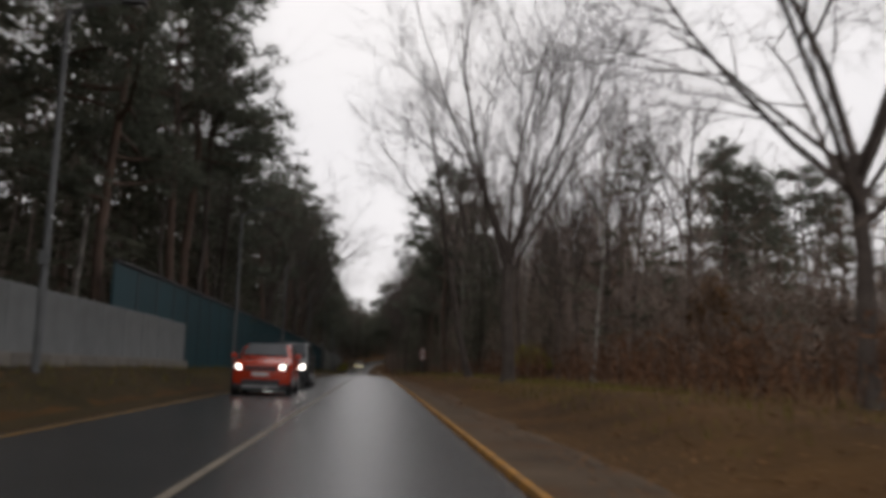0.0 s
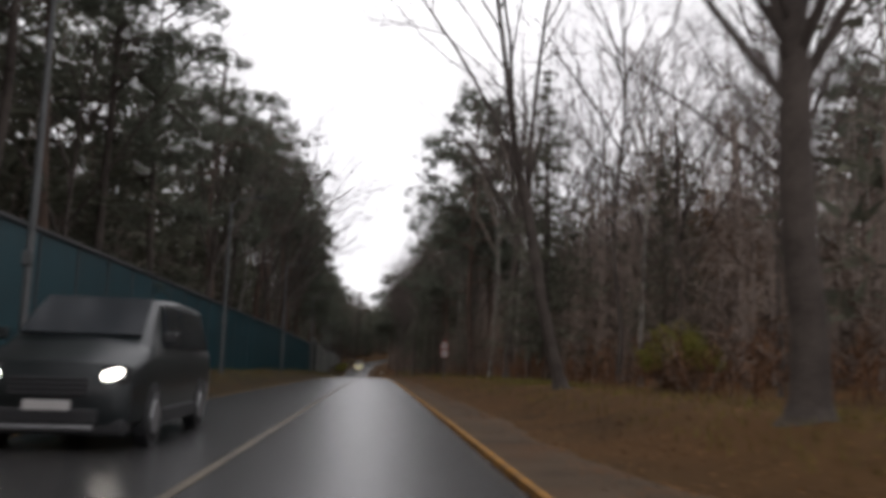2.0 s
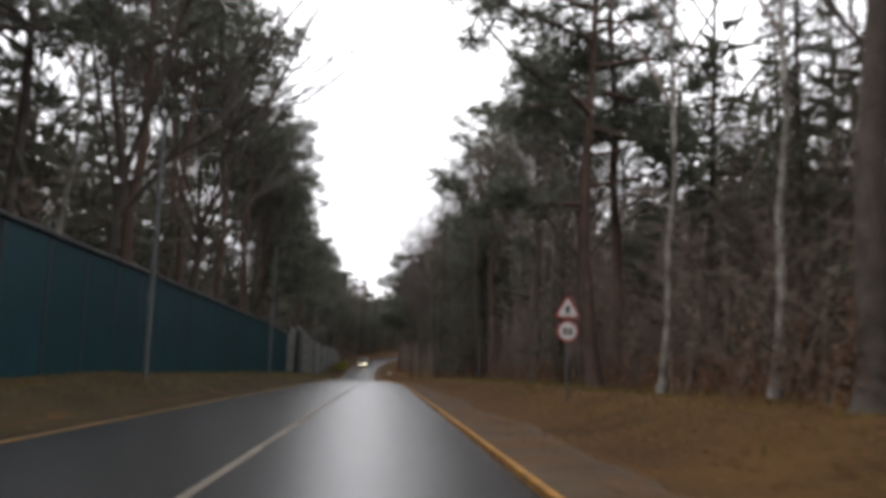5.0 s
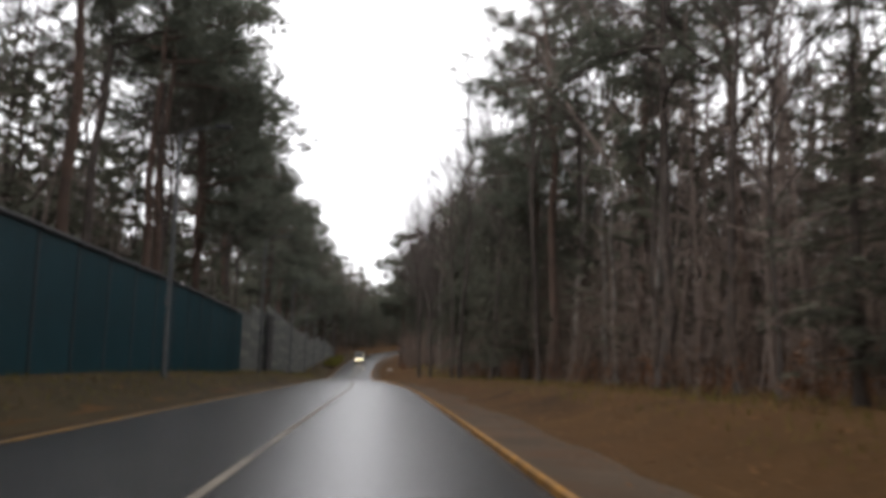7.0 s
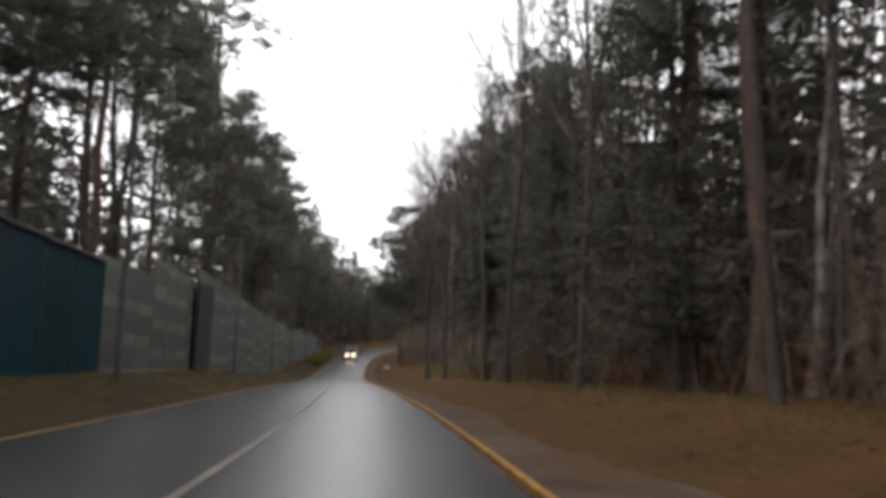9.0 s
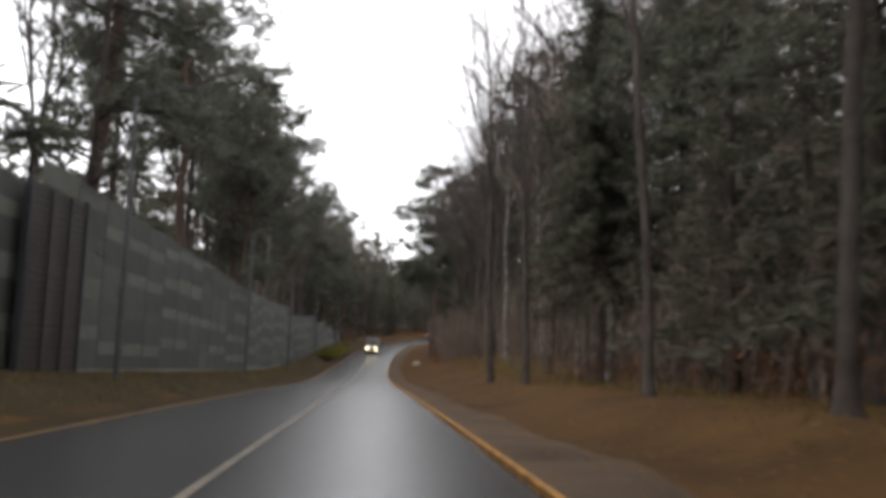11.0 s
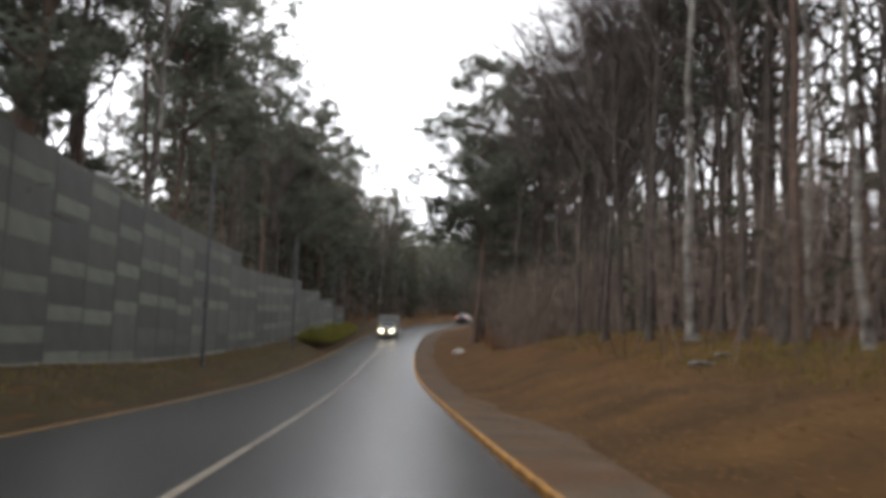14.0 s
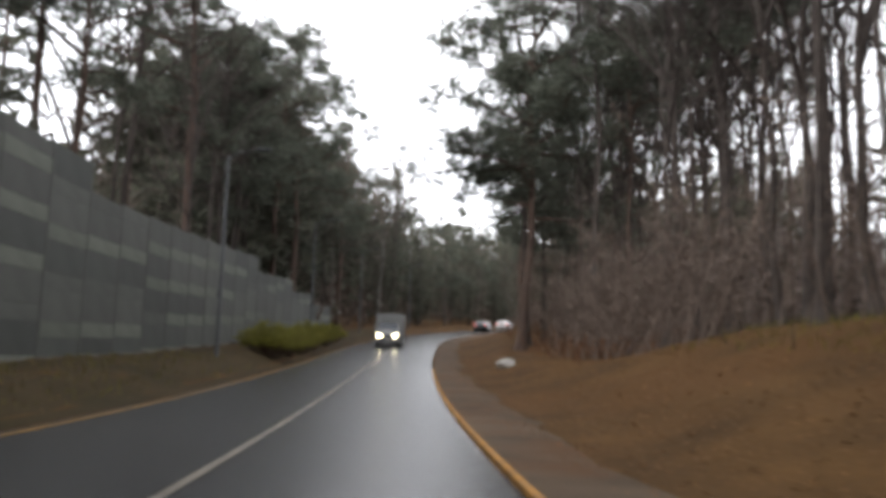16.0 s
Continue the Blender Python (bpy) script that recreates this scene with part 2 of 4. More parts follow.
def strip(name, us, ws, height, mat, parent=None):
    """A sheet along the road over the given stations and offsets."""
    verts = [at(u, w, height(u, w)) for u in us for w in ws]
    n = len(ws)
    faces = [(i * n + j, i * n + j + 1, (i + 1) * n + j + 1, (i + 1) * n + j) for i in range(len(us) - 1) for j in range(n - 1)]
    return mesh_ob(name, verts, faces, mat, parent, flat=False)


def box_at(bm, m, sx, sy, sz, bevel=0.0):
    made = bmesh.ops.create_cube(bm, size=1.0, matrix=m @ Matrix.Diagonal((sx, sy, sz, 1)))
    if bevel:
        edges = list({e for v in made["verts"] for e in v.link_edges})
        bmesh.ops.bevel(bm, geom=edges, offset=bevel, segments=2 if bevel > 0.025 else 1, affect="EDGES", profile=0.6)


def tube(verts, faces, points, radii, sides):
    """Adds a tapered tube along points to the lists."""
    start = len(verts)
    ref = Vector((0.31, 0.77, 0.55))
    for i, p in enumerate(points):
        d = (points[min(i + 1, len(points) - 1)] - points[max(i - 1, 0)]).normalized()
        a = d.cross(ref)
        a = (a if a.length > 1e-3 else d.cross(Vector((1, 0, 0)))).normalized()
        b = d.cross(a)
        for k in range(sides):
            ang = 2 * math.pi * k / sides
            verts.append(p + (a * math.cos(ang) + b * math.sin(ang)) * radii[i])
    for i in range(len(points) - 1):
        for k in range(sides):
            k2 = (k + 1) % sides
            faces.append((start + i * sides + k, start + i * sides + k2, start + (i + 1) * sides + k2, start + (i + 1) * sides + k))


def frame_at(u, w, z=None, turn=0.0):
    """A pose on the ground (or z above the road), turned with the road; turn: degrees anticlockwise."""
    p = ground(u, w) if z is None else at(u, w, z)
    return Matrix.Translation(p) @ Matrix.Rotation(-course(u)[2] + radians(turn), 4, "Z")


def span(a, b, step):
    return [a + (b - a) * i / max(1, round((b - a) / step)) for i in range(max(1, round((b - a) / step)) + 1)]


# ---- ground, road, kerbs, lines ----
U = [-1500, -400, -120] + span(-60, 330, 2.0) + span(336, 440, 8.0) + [520, 700, 1200, 3000]
W = [-2500, -600, -200, -90, -50, -34, -26] + span(-21, -5.4, 0.6) + [-4.8, -3, 0, 2, 3.0] + span(3.7, 18, 0.65) + [20, 23, 27, 34, 50, 90, 185, 600, 2500]
ground_ob = strip("ground", U, W, rise, LEAVES)
tagged(ground_ob, "forest floor covered with wet brown fallen leaves", "ground", kind="structure")
US = span(-60, 440, 2.0) + [520, 700]


def crown_fall(u, w):
    return -0.012 * abs(w - CENTRE) * 0.5 + 0.004


def shoulder_height(u, w):
    """The gravel shoulder, with a ragged outer edge."""
    edge = w + 0.9 * noise.noise(Vector((u * 0.13, 0, 3))) + 0.35 * noise.noise(Vector((u * 0.7, 0, 8)))
    return 0.035 + 0.03 * noise.noise(Vector((u * 0.3, w, 7))) - 0.5 * smooth(2.4, 4.1, edge + 0.25 * noise.noise(Vector((u * 1.9, w * 1.5, 2)))) * smooth(2.3, 3.2, w)


road = tagged(strip("road", US, span(LEFT_EDGE, RIGHT_EDGE, 0.9), crown_fall, ASPHALT), "wet grey asphalt two-lane forest road", "road", kind="structure")
tagged(strip("pavement", span(-60, 440, 1.0), span(RIGHT_EDGE + 0.10, 4.1, 0.3), shoulder_height, SHOULDER),
       "pale compacted gravel shoulder beside the road", "shoulder", kind="structure")


tagged(strip("verge", span(-50, 330, 1.5), span(-9.9, LEFT_EDGE - 0.25, 0.4), lambda u, w: rise(u, w) + 0.012, SOIL), "damp grassy soil verge below the barriers", "verge", kind="structure")


def line(name, w, wide, mat, u0, u1, label):
    us = span(u0, u1, 2.0)
    return tagged(strip(name, us, [w - wide / 2, w + wide / 2], lambda u, v: crown_fall(u, v) + 0.005, mat), label, "road marking", kind="structure")


line("edge_line", LINE_L, 0.13, YELLOW, -50, 420, "worn yellow edge line painted on wet asphalt")
line("centre_line", CENTRE, 0.11, WHITE_LINE, -50, 420, "worn pale solid centre line on wet asphalt")


# ---- trees ----
def unit(rng):
    while True:
        v = Vector((rng.uniform(-1, 1), rng.uniform(-1, 1), rng.uniform(-1, 1)))
        if 0.05 < v.length < 1:
            return v.normalized()


def tuft(verts, faces, p, size, rng, blades=7, droop=0.0, broad=1.0):
    """A spray of narrow blades, such as needles on a twig's end."""
    for _ in range(blades):
        d = unit(rng)
        d.z = d.z * 0.6 + 0.1 - droop
        side = d.cross(unit(rng)).normalized() * size * rng.uniform(0.045, 0.09) * broad
        s = len(verts)
        q = p + unit(rng) * size * 0.25
        e = q + d * size * rng.uniform(0.6, 1.1)
        verts.extend((q - side, q + side, e + side * 0.4))
        faces.append((s, s + 1, s + 2))


def bough(p, d, length, rng, n=4, sag=0.0, wander=0.25):
    """Points along a wandering branch."""
    pts = [p.copy()]
    for i in range(n):
        d = (d + unit(rng) * wander + Vector((0, 0, sag))).normalized()
        p = p + d * length / n
        pts.append(p)
    return pts


def trunk_points(h, lean, rng, n=9, crook=0.012):
    off = Vector((0, 0, 0))
    pts = []
    for i in range(n):
        k = i / (n - 1)
        pts.append(Vector((off.x + lean * k * h, off.y, k * h)))
        off = off + Vector((rng.uniform(-1, 1), rng.uniform(-1, 1), 0)) * h * crook
    return pts


def along(pts, k):
    f = k * (len(pts) - 1)
    i = min(int(f), len(pts) - 2)
    return pts[i].lerp(pts[i + 1], f - i)


def trunk_radii(r, n, flare=1.35, top=0.12):
    return [r * (flare if i == 0 else 1.0) * (1 - (1 - top) * (i / (n - 1)) ** 1.15) for i in range(n)]


def trunk_tube(verts, faces, pts, radii, sides):
    """A trunk with roots that flare out at the ground."""
    low = [pts[0], pts[0].lerp(pts[1], 0.13), pts[0].lerp(pts[1], 0.35)]
    tube(verts, faces, low + pts[1:], [radii[0] * 1.5, radii[0] * 1.05, radii[0] * 0.82] + radii[1:], sides)


def tree_parts(name, trunk, limbs, crown, bark, limb_mat, leaf, label, group):
    top = new(name)
    if crown[0]:
        n = len(trunk[0])
        trunk = (trunk[0] + limbs[0], trunk[1] + [tuple(i + n for i in f) for f in limbs[1]])
    mesh_ob("trunk", *trunk, bark, top, flat=False)
    mesh_ob("crown", *(crown if crown[0] else limbs), leaf, top)
    return tagged(top, label, "tree", group)


def make_pine(seed, h, r, low=0.45, label="tall Scots pine with a dark green crown", wide=1.0, full=1.0, dense=2, blades=10, broad=0.82):
    rng = random.Random(seed)
    pts = trunk_points(h, rng.uniform(-0.02, 0.02), rng)
    tv, tf, lv, lf, cv, cf = [], [], [], [], [], []
    trunk_tube(tv, tf, pts, trunk_radii(r, len(pts)), 9)
    pts = [pts[0] + Vector((0, 0, -0.25))] + pts[1:]
    for i in range(int(34 * full)):
        k = low + (0.985 - low) * (i / 33 / full) ** 0.85
        a = rng.uniform(0, 6.283)
        shape = math.sin(math.pi * min(1, (k - low) / (1.02 - low) * 0.75 + 0.22))
        reach = h * 0.17 * wide * shape * rng.uniform(0.6, 1.25)
        d = Vector((math.cos(a), math.sin(a), rng.uniform(0.0, 0.5)))
        n = 4 if reach < 4.2 else 7
        b = bough(along(pts, k), d.normalized(), reach, rng, n, -0.02, 0.25 if n == 4 else 0.18)
        tube(lv, lf, b, [(0.05 + 0.014 * reach) * (1 - 0.8 * i / n) for i in range(n + 1)], 4)
        for j in range(2, n + 1):
            for _ in range(4 if j > 2 else 2):
                q = b[j] + unit(rng) * min(reach * 0.22, 1.1)
                q.z = b[j].z + (q.z - b[j].z) * 0.5 + 0.1
                tube(lv, lf, [b[j], q], [0.016, 0.006], 3) if full > 0.6 else None
                for _ in range(dense):
                    tuft(cv, cf, q + unit(rng) * 0.36, rng.uniform(0.5, 0.9), rng, blades, 0.0, broad)
    for i in range(7):
        a, k = rng.uniform(0, 6.283), rng.uniform(low * 0.4, low)
        b = bough(along(pts, k), Vector((math.cos(a), math.sin(a), -0.1)), rng.uniform(0.6, 1.8), rng, 2)
        tube(lv, lf, b, [0.03, 0.02, 0.006], 3)
    return tree_parts("pine_tree", (tv, tf), (lv, lf), (cv, cf), BARK_PINE if seed % 2 else BARK, BARK, NEEDLE, label, "forest pines")


def make_spruce(seed, h, r, label="dark green pointed spruce", low=0.10, sag=-0.08, heft=1.0):
    rng = random.Random(seed)
    pts = trunk_points(h, 0, rng, crook=0.003)
    tv, tf, lv, lf, cv, cf = [], [], [], [], [], []
    tube(tv, tf, pts, trunk_radii(r, len(pts), top=0.05), 8)
    levels = int(h * 1.9)
    for i in range(levels):
        k = low + (0.98 - low) * i / levels
        reach = h * 0.19 * (1 - k) ** 0.8 + 0.15
        for _ in range(5):
            a = rng.uniform(0, 6.283)
            ln = reach * rng.uniform(0.7, 1.15)
            b = bough(along(pts, k), Vector((math.cos(a), math.sin(a), 0.05)).normalized(), ln, rng, 3, sag, 0.1)
            tube(lv, lf, b, [0.03, 0.022, 0.015, 0.006], 3)
            n = max(2, int(ln * 2.2 * heft))
            for j in range(n):
                tuft(cv, cf, along(b, (j + 0.7) / n) + Vector((0, 0, -0.08)), (0.34 + 0.10 * ln) * (0.8 + 0.2 * heft), rng, 9, 0.25 * heft)
    return tree_parts("spruce_tree", (tv, tf), (lv, lf), (cv, cf), BARK, BARK, NEEDLE_DARK, label, "forest spruces")


def grow(lv, lf, tv, p, d, length, r, depth, rng, spread, up, fine=0):
    n = 4 if depth > 1 else 3 if depth == 1 else 2
    b = bough(p, d, length, rng, n, up, 0.13 + 0.035 * (3 - depth))
    tube(lv, lf, b, [r * (1 - 0.62 * i / n) for i in range(n + 1)], 5 if depth > 2 else (4 if depth == 2 else 3))
    if depth == 0:
        for _ in range(fine):
            q = along(b, rng.uniform(0.2, 1.0))
            s = unit(rng) * 0.009
            k = len(lv)
            lv.extend((q - s, q + s, q + ((b[-1] - b[0]).normalized() + unit(rng) * 0.8) * length * 0.8))
            lf.append((k, k + 1, k + 2))
        return
    kids = rng.randint(4, 6) if depth > 1 else rng.randint(5, 7)
    for i in range(kids):
        k = 0.28 + 0.72 * (i + rng.random()) / kids
        q = along(b, min(1, k))
        e = (b[-1] - b[0]).normalized()
        side = e.cross(unit(rng)).normalized()
        nd = (e * rng.uniform(0.6, 1.0) + side * spread * rng.uniform(0.6, 1.2)).normalized()
        grow(lv, lf, tv, q, nd, length * rng.uniform(0.42, 0.62) * (1.15 - 0.4 * k), r * 0.42 * (1.1 - 0.4 * k), depth - 1, rng, spread, up, fine)


def make_bare(seed, h, r, fork, limbs=7, label="bare deciduous tree with fine dark twigs", bark=None, spread=0.75, depth=3, splay=0.6, up=0.05, name="bare_tree", fine=0):
    """A leafless tree: a trunk to the fork, then spreading limbs and twigs."""
    rng = random.Random(seed)
    pts = trunk_points(h, rng.uniform(-0.03, 0.03), rng, crook=0.012)
    tv, tf, lv, lf = [], [], [], []
    trunk_tube(tv, tf, pts, trunk_radii(r, len(pts), 1.4, 0.08), 10)
    for i in range(limbs):
        k = fork + (0.97 - fork) * (i / limbs) ** 1.1
        a = i * 2.4 + rng.uniform(-0.5, 0.5)
        d = Vector((math.cos(a) * splay, math.sin(a) * splay, rng.uniform(0.5, 1.0))).normalized()
        grow(lv, lf, tv, along(pts, k), d, h * (1 - k) * rng.uniform(0.62, 0.9) + 1.2, r * 0.5 * (1 - k) + 0.035, depth - 1, rng, spread, up, fine)
    return tree_parts(name, (tv, tf), (lv, lf), ((), ()), bark or BARK, TWIG, BARK if fine else TWIG, label, "bare forest trees")




def make_vase(seed, h, r, fork, limbs, splay, label, up=0.03, lean=0.0, fine=0, heft=1.0):
    """A leafless tree whose short trunk parts into a fan of long limbs."""
    rng = random.Random(seed)
    tv, tf, lv, lf = [], [], [], []
    pts = trunk_points(fork, lean, rng, 6, 0.016)
    trunk_tube(tv, tf, pts, [r * k for k in (1.45, 1.08, 1.0, 0.97, 0.93, 0.8)], 12)
    for i in range(limbs):
        a = i * 2.4 + rng.uniform(-0.4, 0.4)
        s = splay * (0.15 if i == 0 else rng.uniform(0.45, 1.1))
        d = Vector((math.cos(a) * s + lean * 0.5, math.sin(a) * s, 1.0)).normalized()
        start = along(pts, 1.0 - 0.3 * (i / limbs))
        grow(lv, lf, tv, start, d, (h - fork) * rng.uniform(0.75, 1.0) * (1.05 if s < 0.5 else 0.9), r * heft * rng.uniform(0.38, 0.55) * (1.35 if i == 0 else 1), 3, rng, 0.62, up, fine)
    top = new("bare_tree")
    mesh_ob("trunk", tv, tf, BARK, top, flat=False)
    mesh_ob("crown", lv, lf, BARK, top)
    return tagged(top, label, "tree", "bare forest trees")


# ---- planting ----
PINES = [make_pine(1, 24, 0.26, 0.42, wide=1.2, full=0.7), make_pine(2, 21, 0.22, 0.45, wide=1.25, full=0.7), make_pine(3, 26, 0.3, 0.48, wide=1.15, full=0.7), make_pine(4, 18, 0.2, 0.34, wide=1.4, full=0.7), make_pine(5, 23, 0.24, 0.55, wide=1.1, full=0.7)]
THIN = [make_pine(k, h, 0.16, lo, wide=1.1, full=0.55, dense=2, blades=9, broad=0.95) for k, h, lo in ((61, 22, 0.55), (62, 25, 0.6), (63, 19, 0.5))]
WIDE = make_pine(7, 22, 0.23, 0.3, "old Scots pine with long boughs over the road", 1.6, 1.1, 3)
SPRUCES = [make_spruce(11, 17, 0.2), make_spruce(12, 11, 0.14)]
BARES = [make_bare(21, 20, 0.2, 0.35, 11, fine=3), make_bare(22, 22, 0.18, 0.45, 10, fine=3), make_bare(23, 16, 0.13, 0.3, 10, fine=3)]
BIRCHES = [make_bare(31, 21, 0.14, 0.5, 7, "slender birch with white bark and bare twigs", BARK_BIRCH, 0.6, 3, 0.45, 0.02, "birch_tree")]
SLIM = [make_bare(k, h, 0.11, 0.42, 12, "slim bare tree in the forest", None, 0.6, 2, 0.5, fine=9) for k, h in ((71, 19), (72, 15), (73, 22))]
HIGH = [make_pine(81, 25, 0.24, 0.6, wide=1.15, full=0.75), make_pine(82, 23, 0.22, 0.57, wide=1.2, full=0.75)]
used = set()


def plant(kind, u, w, size=1.0, turn=0.0, sink=0.15, lean=0.0):
    m = Matrix.Translation((0, 0, -sink)) @ frame_at(u, w, None) @ Matrix.Rotation(radians(lean), 4, "Y") @ Matrix.Rotation(radians(turn), 4, "Z")
    if kind not in used:
        used.add(kind)
        kind.matrix_basis = m @ Matrix.Diagonal((size, size, size, 1))
        return kind
    t = copy_thing(kind, m)
    t.scale = (size, size, size)
    return t


# single trees that stand out
plant(make_vase(41, 19.5, 0.26, 6.6, 12, 0.75, "large bare tree with a rounded crown at the roadside", 0.09, 0.0, 4, 0.72), 40, 6.2, 1.0, 40)
plant(make_vase(42, 14, 0.17, 5.0, 10, 1.1, "bare tree with long spreading limbs by the shoulder", -0.02, -0.03, 3), 15.5, 9.3, 1.0, 200)
plant(make_vase(43, 19, 0.2, 8.0, 4, 0.3, "bare tree with a parted trunk leaning towards the road", 0.03, -0.05, 2), 56.5, 6.2, 1.0, 0, 0.15, -7)
plant(make_vase(44, 23, 0.27, 11.5, 6, 0.4, "tall bare tree with a stout forked trunk"), 85, 8.8, 1.0, 90)
plant(WIDE, 105, 8.6, 1.18, 30)
plant(WIDE, 277, 6.8, 1.28, 200)
plant(THIN[1], 268, 10.0, 1.0, 80)
plant(PINES[3], 282, 7.8, 1.1, 20)
plant(PINES[1], 196.5, 14.4, 1.0, 310)
plant(PINES[3], 230.5, -13.9, 0.95, 60)
plant(BARES[2], 226.5, -13.2, 1.05, 15)
plant(WIDE, 221, -11.0, 1.1, 140)
plant(WIDE, 33, -10.6, 0.95, 100)
plant(WIDE, 150, -11.0, 0.95, 10)
for k, (u, w, s) in enumerate(((118, 23, 1.45), (108, 27, 1.35), (99, 24, 1.1), (90, 19, 0.75), (170, 9.8, 1.3), (179, 10.6, 1.25), (161, 10.6, 1.2), (152, 12.5, 1.35), (141, 14.5, 1.25), (176, 13.5, 1.25), (97, 13.6, 1.02), (91, 17.5, 0.95), (101, 17, 1.1), (94, 20, 1.0), (70, 14.4, 0.8), (74.5, 17.2, 0.85))):
    plant(SPRUCES[0], u, w, s, 50 * k)
OLD_SPRUCE = make_spruce(13, 25, 0.3, "old spruce with heavy hanging dark boughs", 0.2, -0.2, 1.6)
for u, w, s in ((193, 10.2, 1.0), (203, 13.2, 0.95), (190.5, 13.4, 0.85)):
    plant(OLD_SPRUCE, u, w, s, u * 9)
for k, (u, w) in enumerate(((138, 11), (134.5, 11.6), (146, 10.6), (199, 12.4), (204, 12), (218, 12.8), (209, 14.5), (195, 11.4), (224, 14), (231, 15))):
    plant(BIRCHES[0], u, w, 0.9 + 0.05 * (k % 4), 67 * k)
plant(make_vase(45, 23, 0.145, 13.0, 5, 0.45, "tall dark bare tree close to the shoulder"), 199, 6.1, 1.0, 30)
plant(make_vase(46, 19, 0.135, 9.0, 6, 0.5, "thick-trunked bare tree on the leaf bank"), 192.5, 6.8, 1.0, 70)
TALL = make_vase(48, 25, 0.13, 14.0, 5, 0.4, "tall slender bare tree at the edge of the road")
for k, (u, w) in enumerate(((166, 6.7), (158, 8.0), (177, 7.4), (143, 8.2))):
    plant(TALL, u, w, 1.0 - 0.04 * k, 80 * k)
for k, (u, w, s) in enumerate(((151, 9.6, 0.95), (286, 9.4, 1.0), (295, 8.4, 1.05), (304, 9.0, 1.0), (313, 9.5, 1.0), (322, 9.5, 1.05), (331, 9.0, 1.0), (340, 10.0, 1.05))):
    plant(PINES[(k + 2 * (k > 0)) % 5], u, w, s, 40 * k)
FAN = make_vase(47, 19, 0.17, 7.0, 9, 1.0, "bare tree reaching over the barrier towards the road")
for u, w, s, turn, lean in ((112, -10.3, 1.08, 20, 10), (78, -10.4, 1.0, 250, 6), (100, -10.4, 1.05, 310, 10)):
    plant(FAN, u, w, s, turn, 0.15, lean)
for k, (u, w) in enumerate(((109.5, 10.8), (174, 12.0), (184, 13.0), (222, -11.6), (279, -11.8))):
    plant(PINES[(k + 2) % 5], u, w, 1.0, 70 * k)
for k, (u, w, s) in enumerate(((269, -12.0, 1.12), (277, -12.4, 1.08), (284, -12.2, 1.1), (292, -12.4, 1.08), (300, -12.0, 1.1))):
    plant(PINES[(k * 3) % 5], u, w, s, 100 * k)
for k, (u, w) in enumerate(((117, -11.4), (123, -12.6), (128, -11.5), (134, -12.8), (139, -11.6), (145, -12.4), (151, -11.5), (157, -12.6), (163, -11.8), (170, -13))):
    plant(HIGH[k % 2], u, w, 1.0, 85 * k)
for k, (u, w) in enumerate(((97, -12.1),)):
    plant(PINES[(k + 1) % 5], u, w, 1.0, 60 * k)
for k, (u, w) in enumerate(((45, -11.0), (51, -11.6), (57, -11.0), (63, -11.4))):
    plant(PINES[(k * 2) % 5], u, w, 1.0, 90 * k)
for k, (u, w) in enumerate(((184, -12.6), (190, -14.2), (196, -12.2), (202, -15), (207, -12.8), (213, -14.4), (219, -13.2))):
    plant((SLIM[0], THIN[1], SLIM[2], THIN[0], BARES[1])[k % 5], u, w, 1.0, 110 * k)
for k, (u, w) in enumerate(((236, 10.2), (240.5, 12.3), (245, 10.8), (250, 12), (255, 9.8), (260, 12.6))):
    plant(SLIM[k % 3], u, w, 1.1, 75 * k)
for k, (u, w) in enumerate(((229, -12.2), (237, -11.6), (246, -12.6), (233, -14), (241.5, -13.6), (250, -14.2))):
    plant(THIN[k % 3], u, w, 1.05, 60 * k)
rng = random.Random(8)
for k in range(72):
    u, w = 198 + 110 * (k + rng.random()) / 72, rng.uniform(10.5, 25)
    plant((SLIM[0], SLIM[2], BARES[1], SLIM[2], THIN[1] if u > 255 else (SLIM[0], BIRCHES[0])[k % 2])[k % 5], u, w + 2.0 * (235 < u < 262), rng.uniform(1.05, 1.3), 77 * k)
for k, (u, w) in enumerate(((238, 13), (243, 17), (249, 14.5), (254, 19), (259, 15.5), (247, 22), (257, 24), (270, 17), (233, 18), (284, 16))):
    plant(BARES[k % 3], u, w, (1.1, 1.05, 1.35)[k % 3], 50 * k)
for k, (u, w) in enumerate(((226, -15.2), (231, -12.8), (243, -12.2), (252, -12.4), (260, -11.9))):
    plant(THIN[k % 3], u, w, 1.1, 90 * k)
for k, (u, w) in enumerate(((60, 16.5), (72, 23), (86, 25), (57, 21.5), (79, 16.5), (92, 16))):
    plant(BARES[k % 3], u, w, (1.0, 0.95, 1.25)[k % 3], 70 * k)
for k, (u, w) in enumerate(((221.5, 12.6), (226.5, 14.2), (233, 15.5), (229, 19), (240, 18))):
    plant(THIN[k % 3], u, w, 1.1, 80 * k)
for k, (u, w) in enumerate(((338, -11.5), (346, -12.5), (352, -10.8), (358, -12.5), (364, -10.5), (370, -11.8), (376, -10.8), (382, -12.2), (388, -10.8), (395, -12))):
    plant((SPRUCES[0], PINES[3], SPRUCES[0])[k % 3], u, w, (1.1, 0.95, 0.95)[k % 3], 70 * k)
for k, (u, w) in enumerate(((186, 12.6), (190, 16.5), (197, 19), (183, 17))):
    plant((PINES[1], SPRUCES[0])[k % 2], u, w, 1.15, 70 * k)
for k, (u, w, s) in enumerate(((147, 9.8, 1.1), (156, 11.4, 1.15), (139, 12.2, 1.15), (130, 10.4, 1.1), (164, 12.8, 1.1))):
    plant(PINES[(k * 2) % 5], u, w, s, 130 * k)
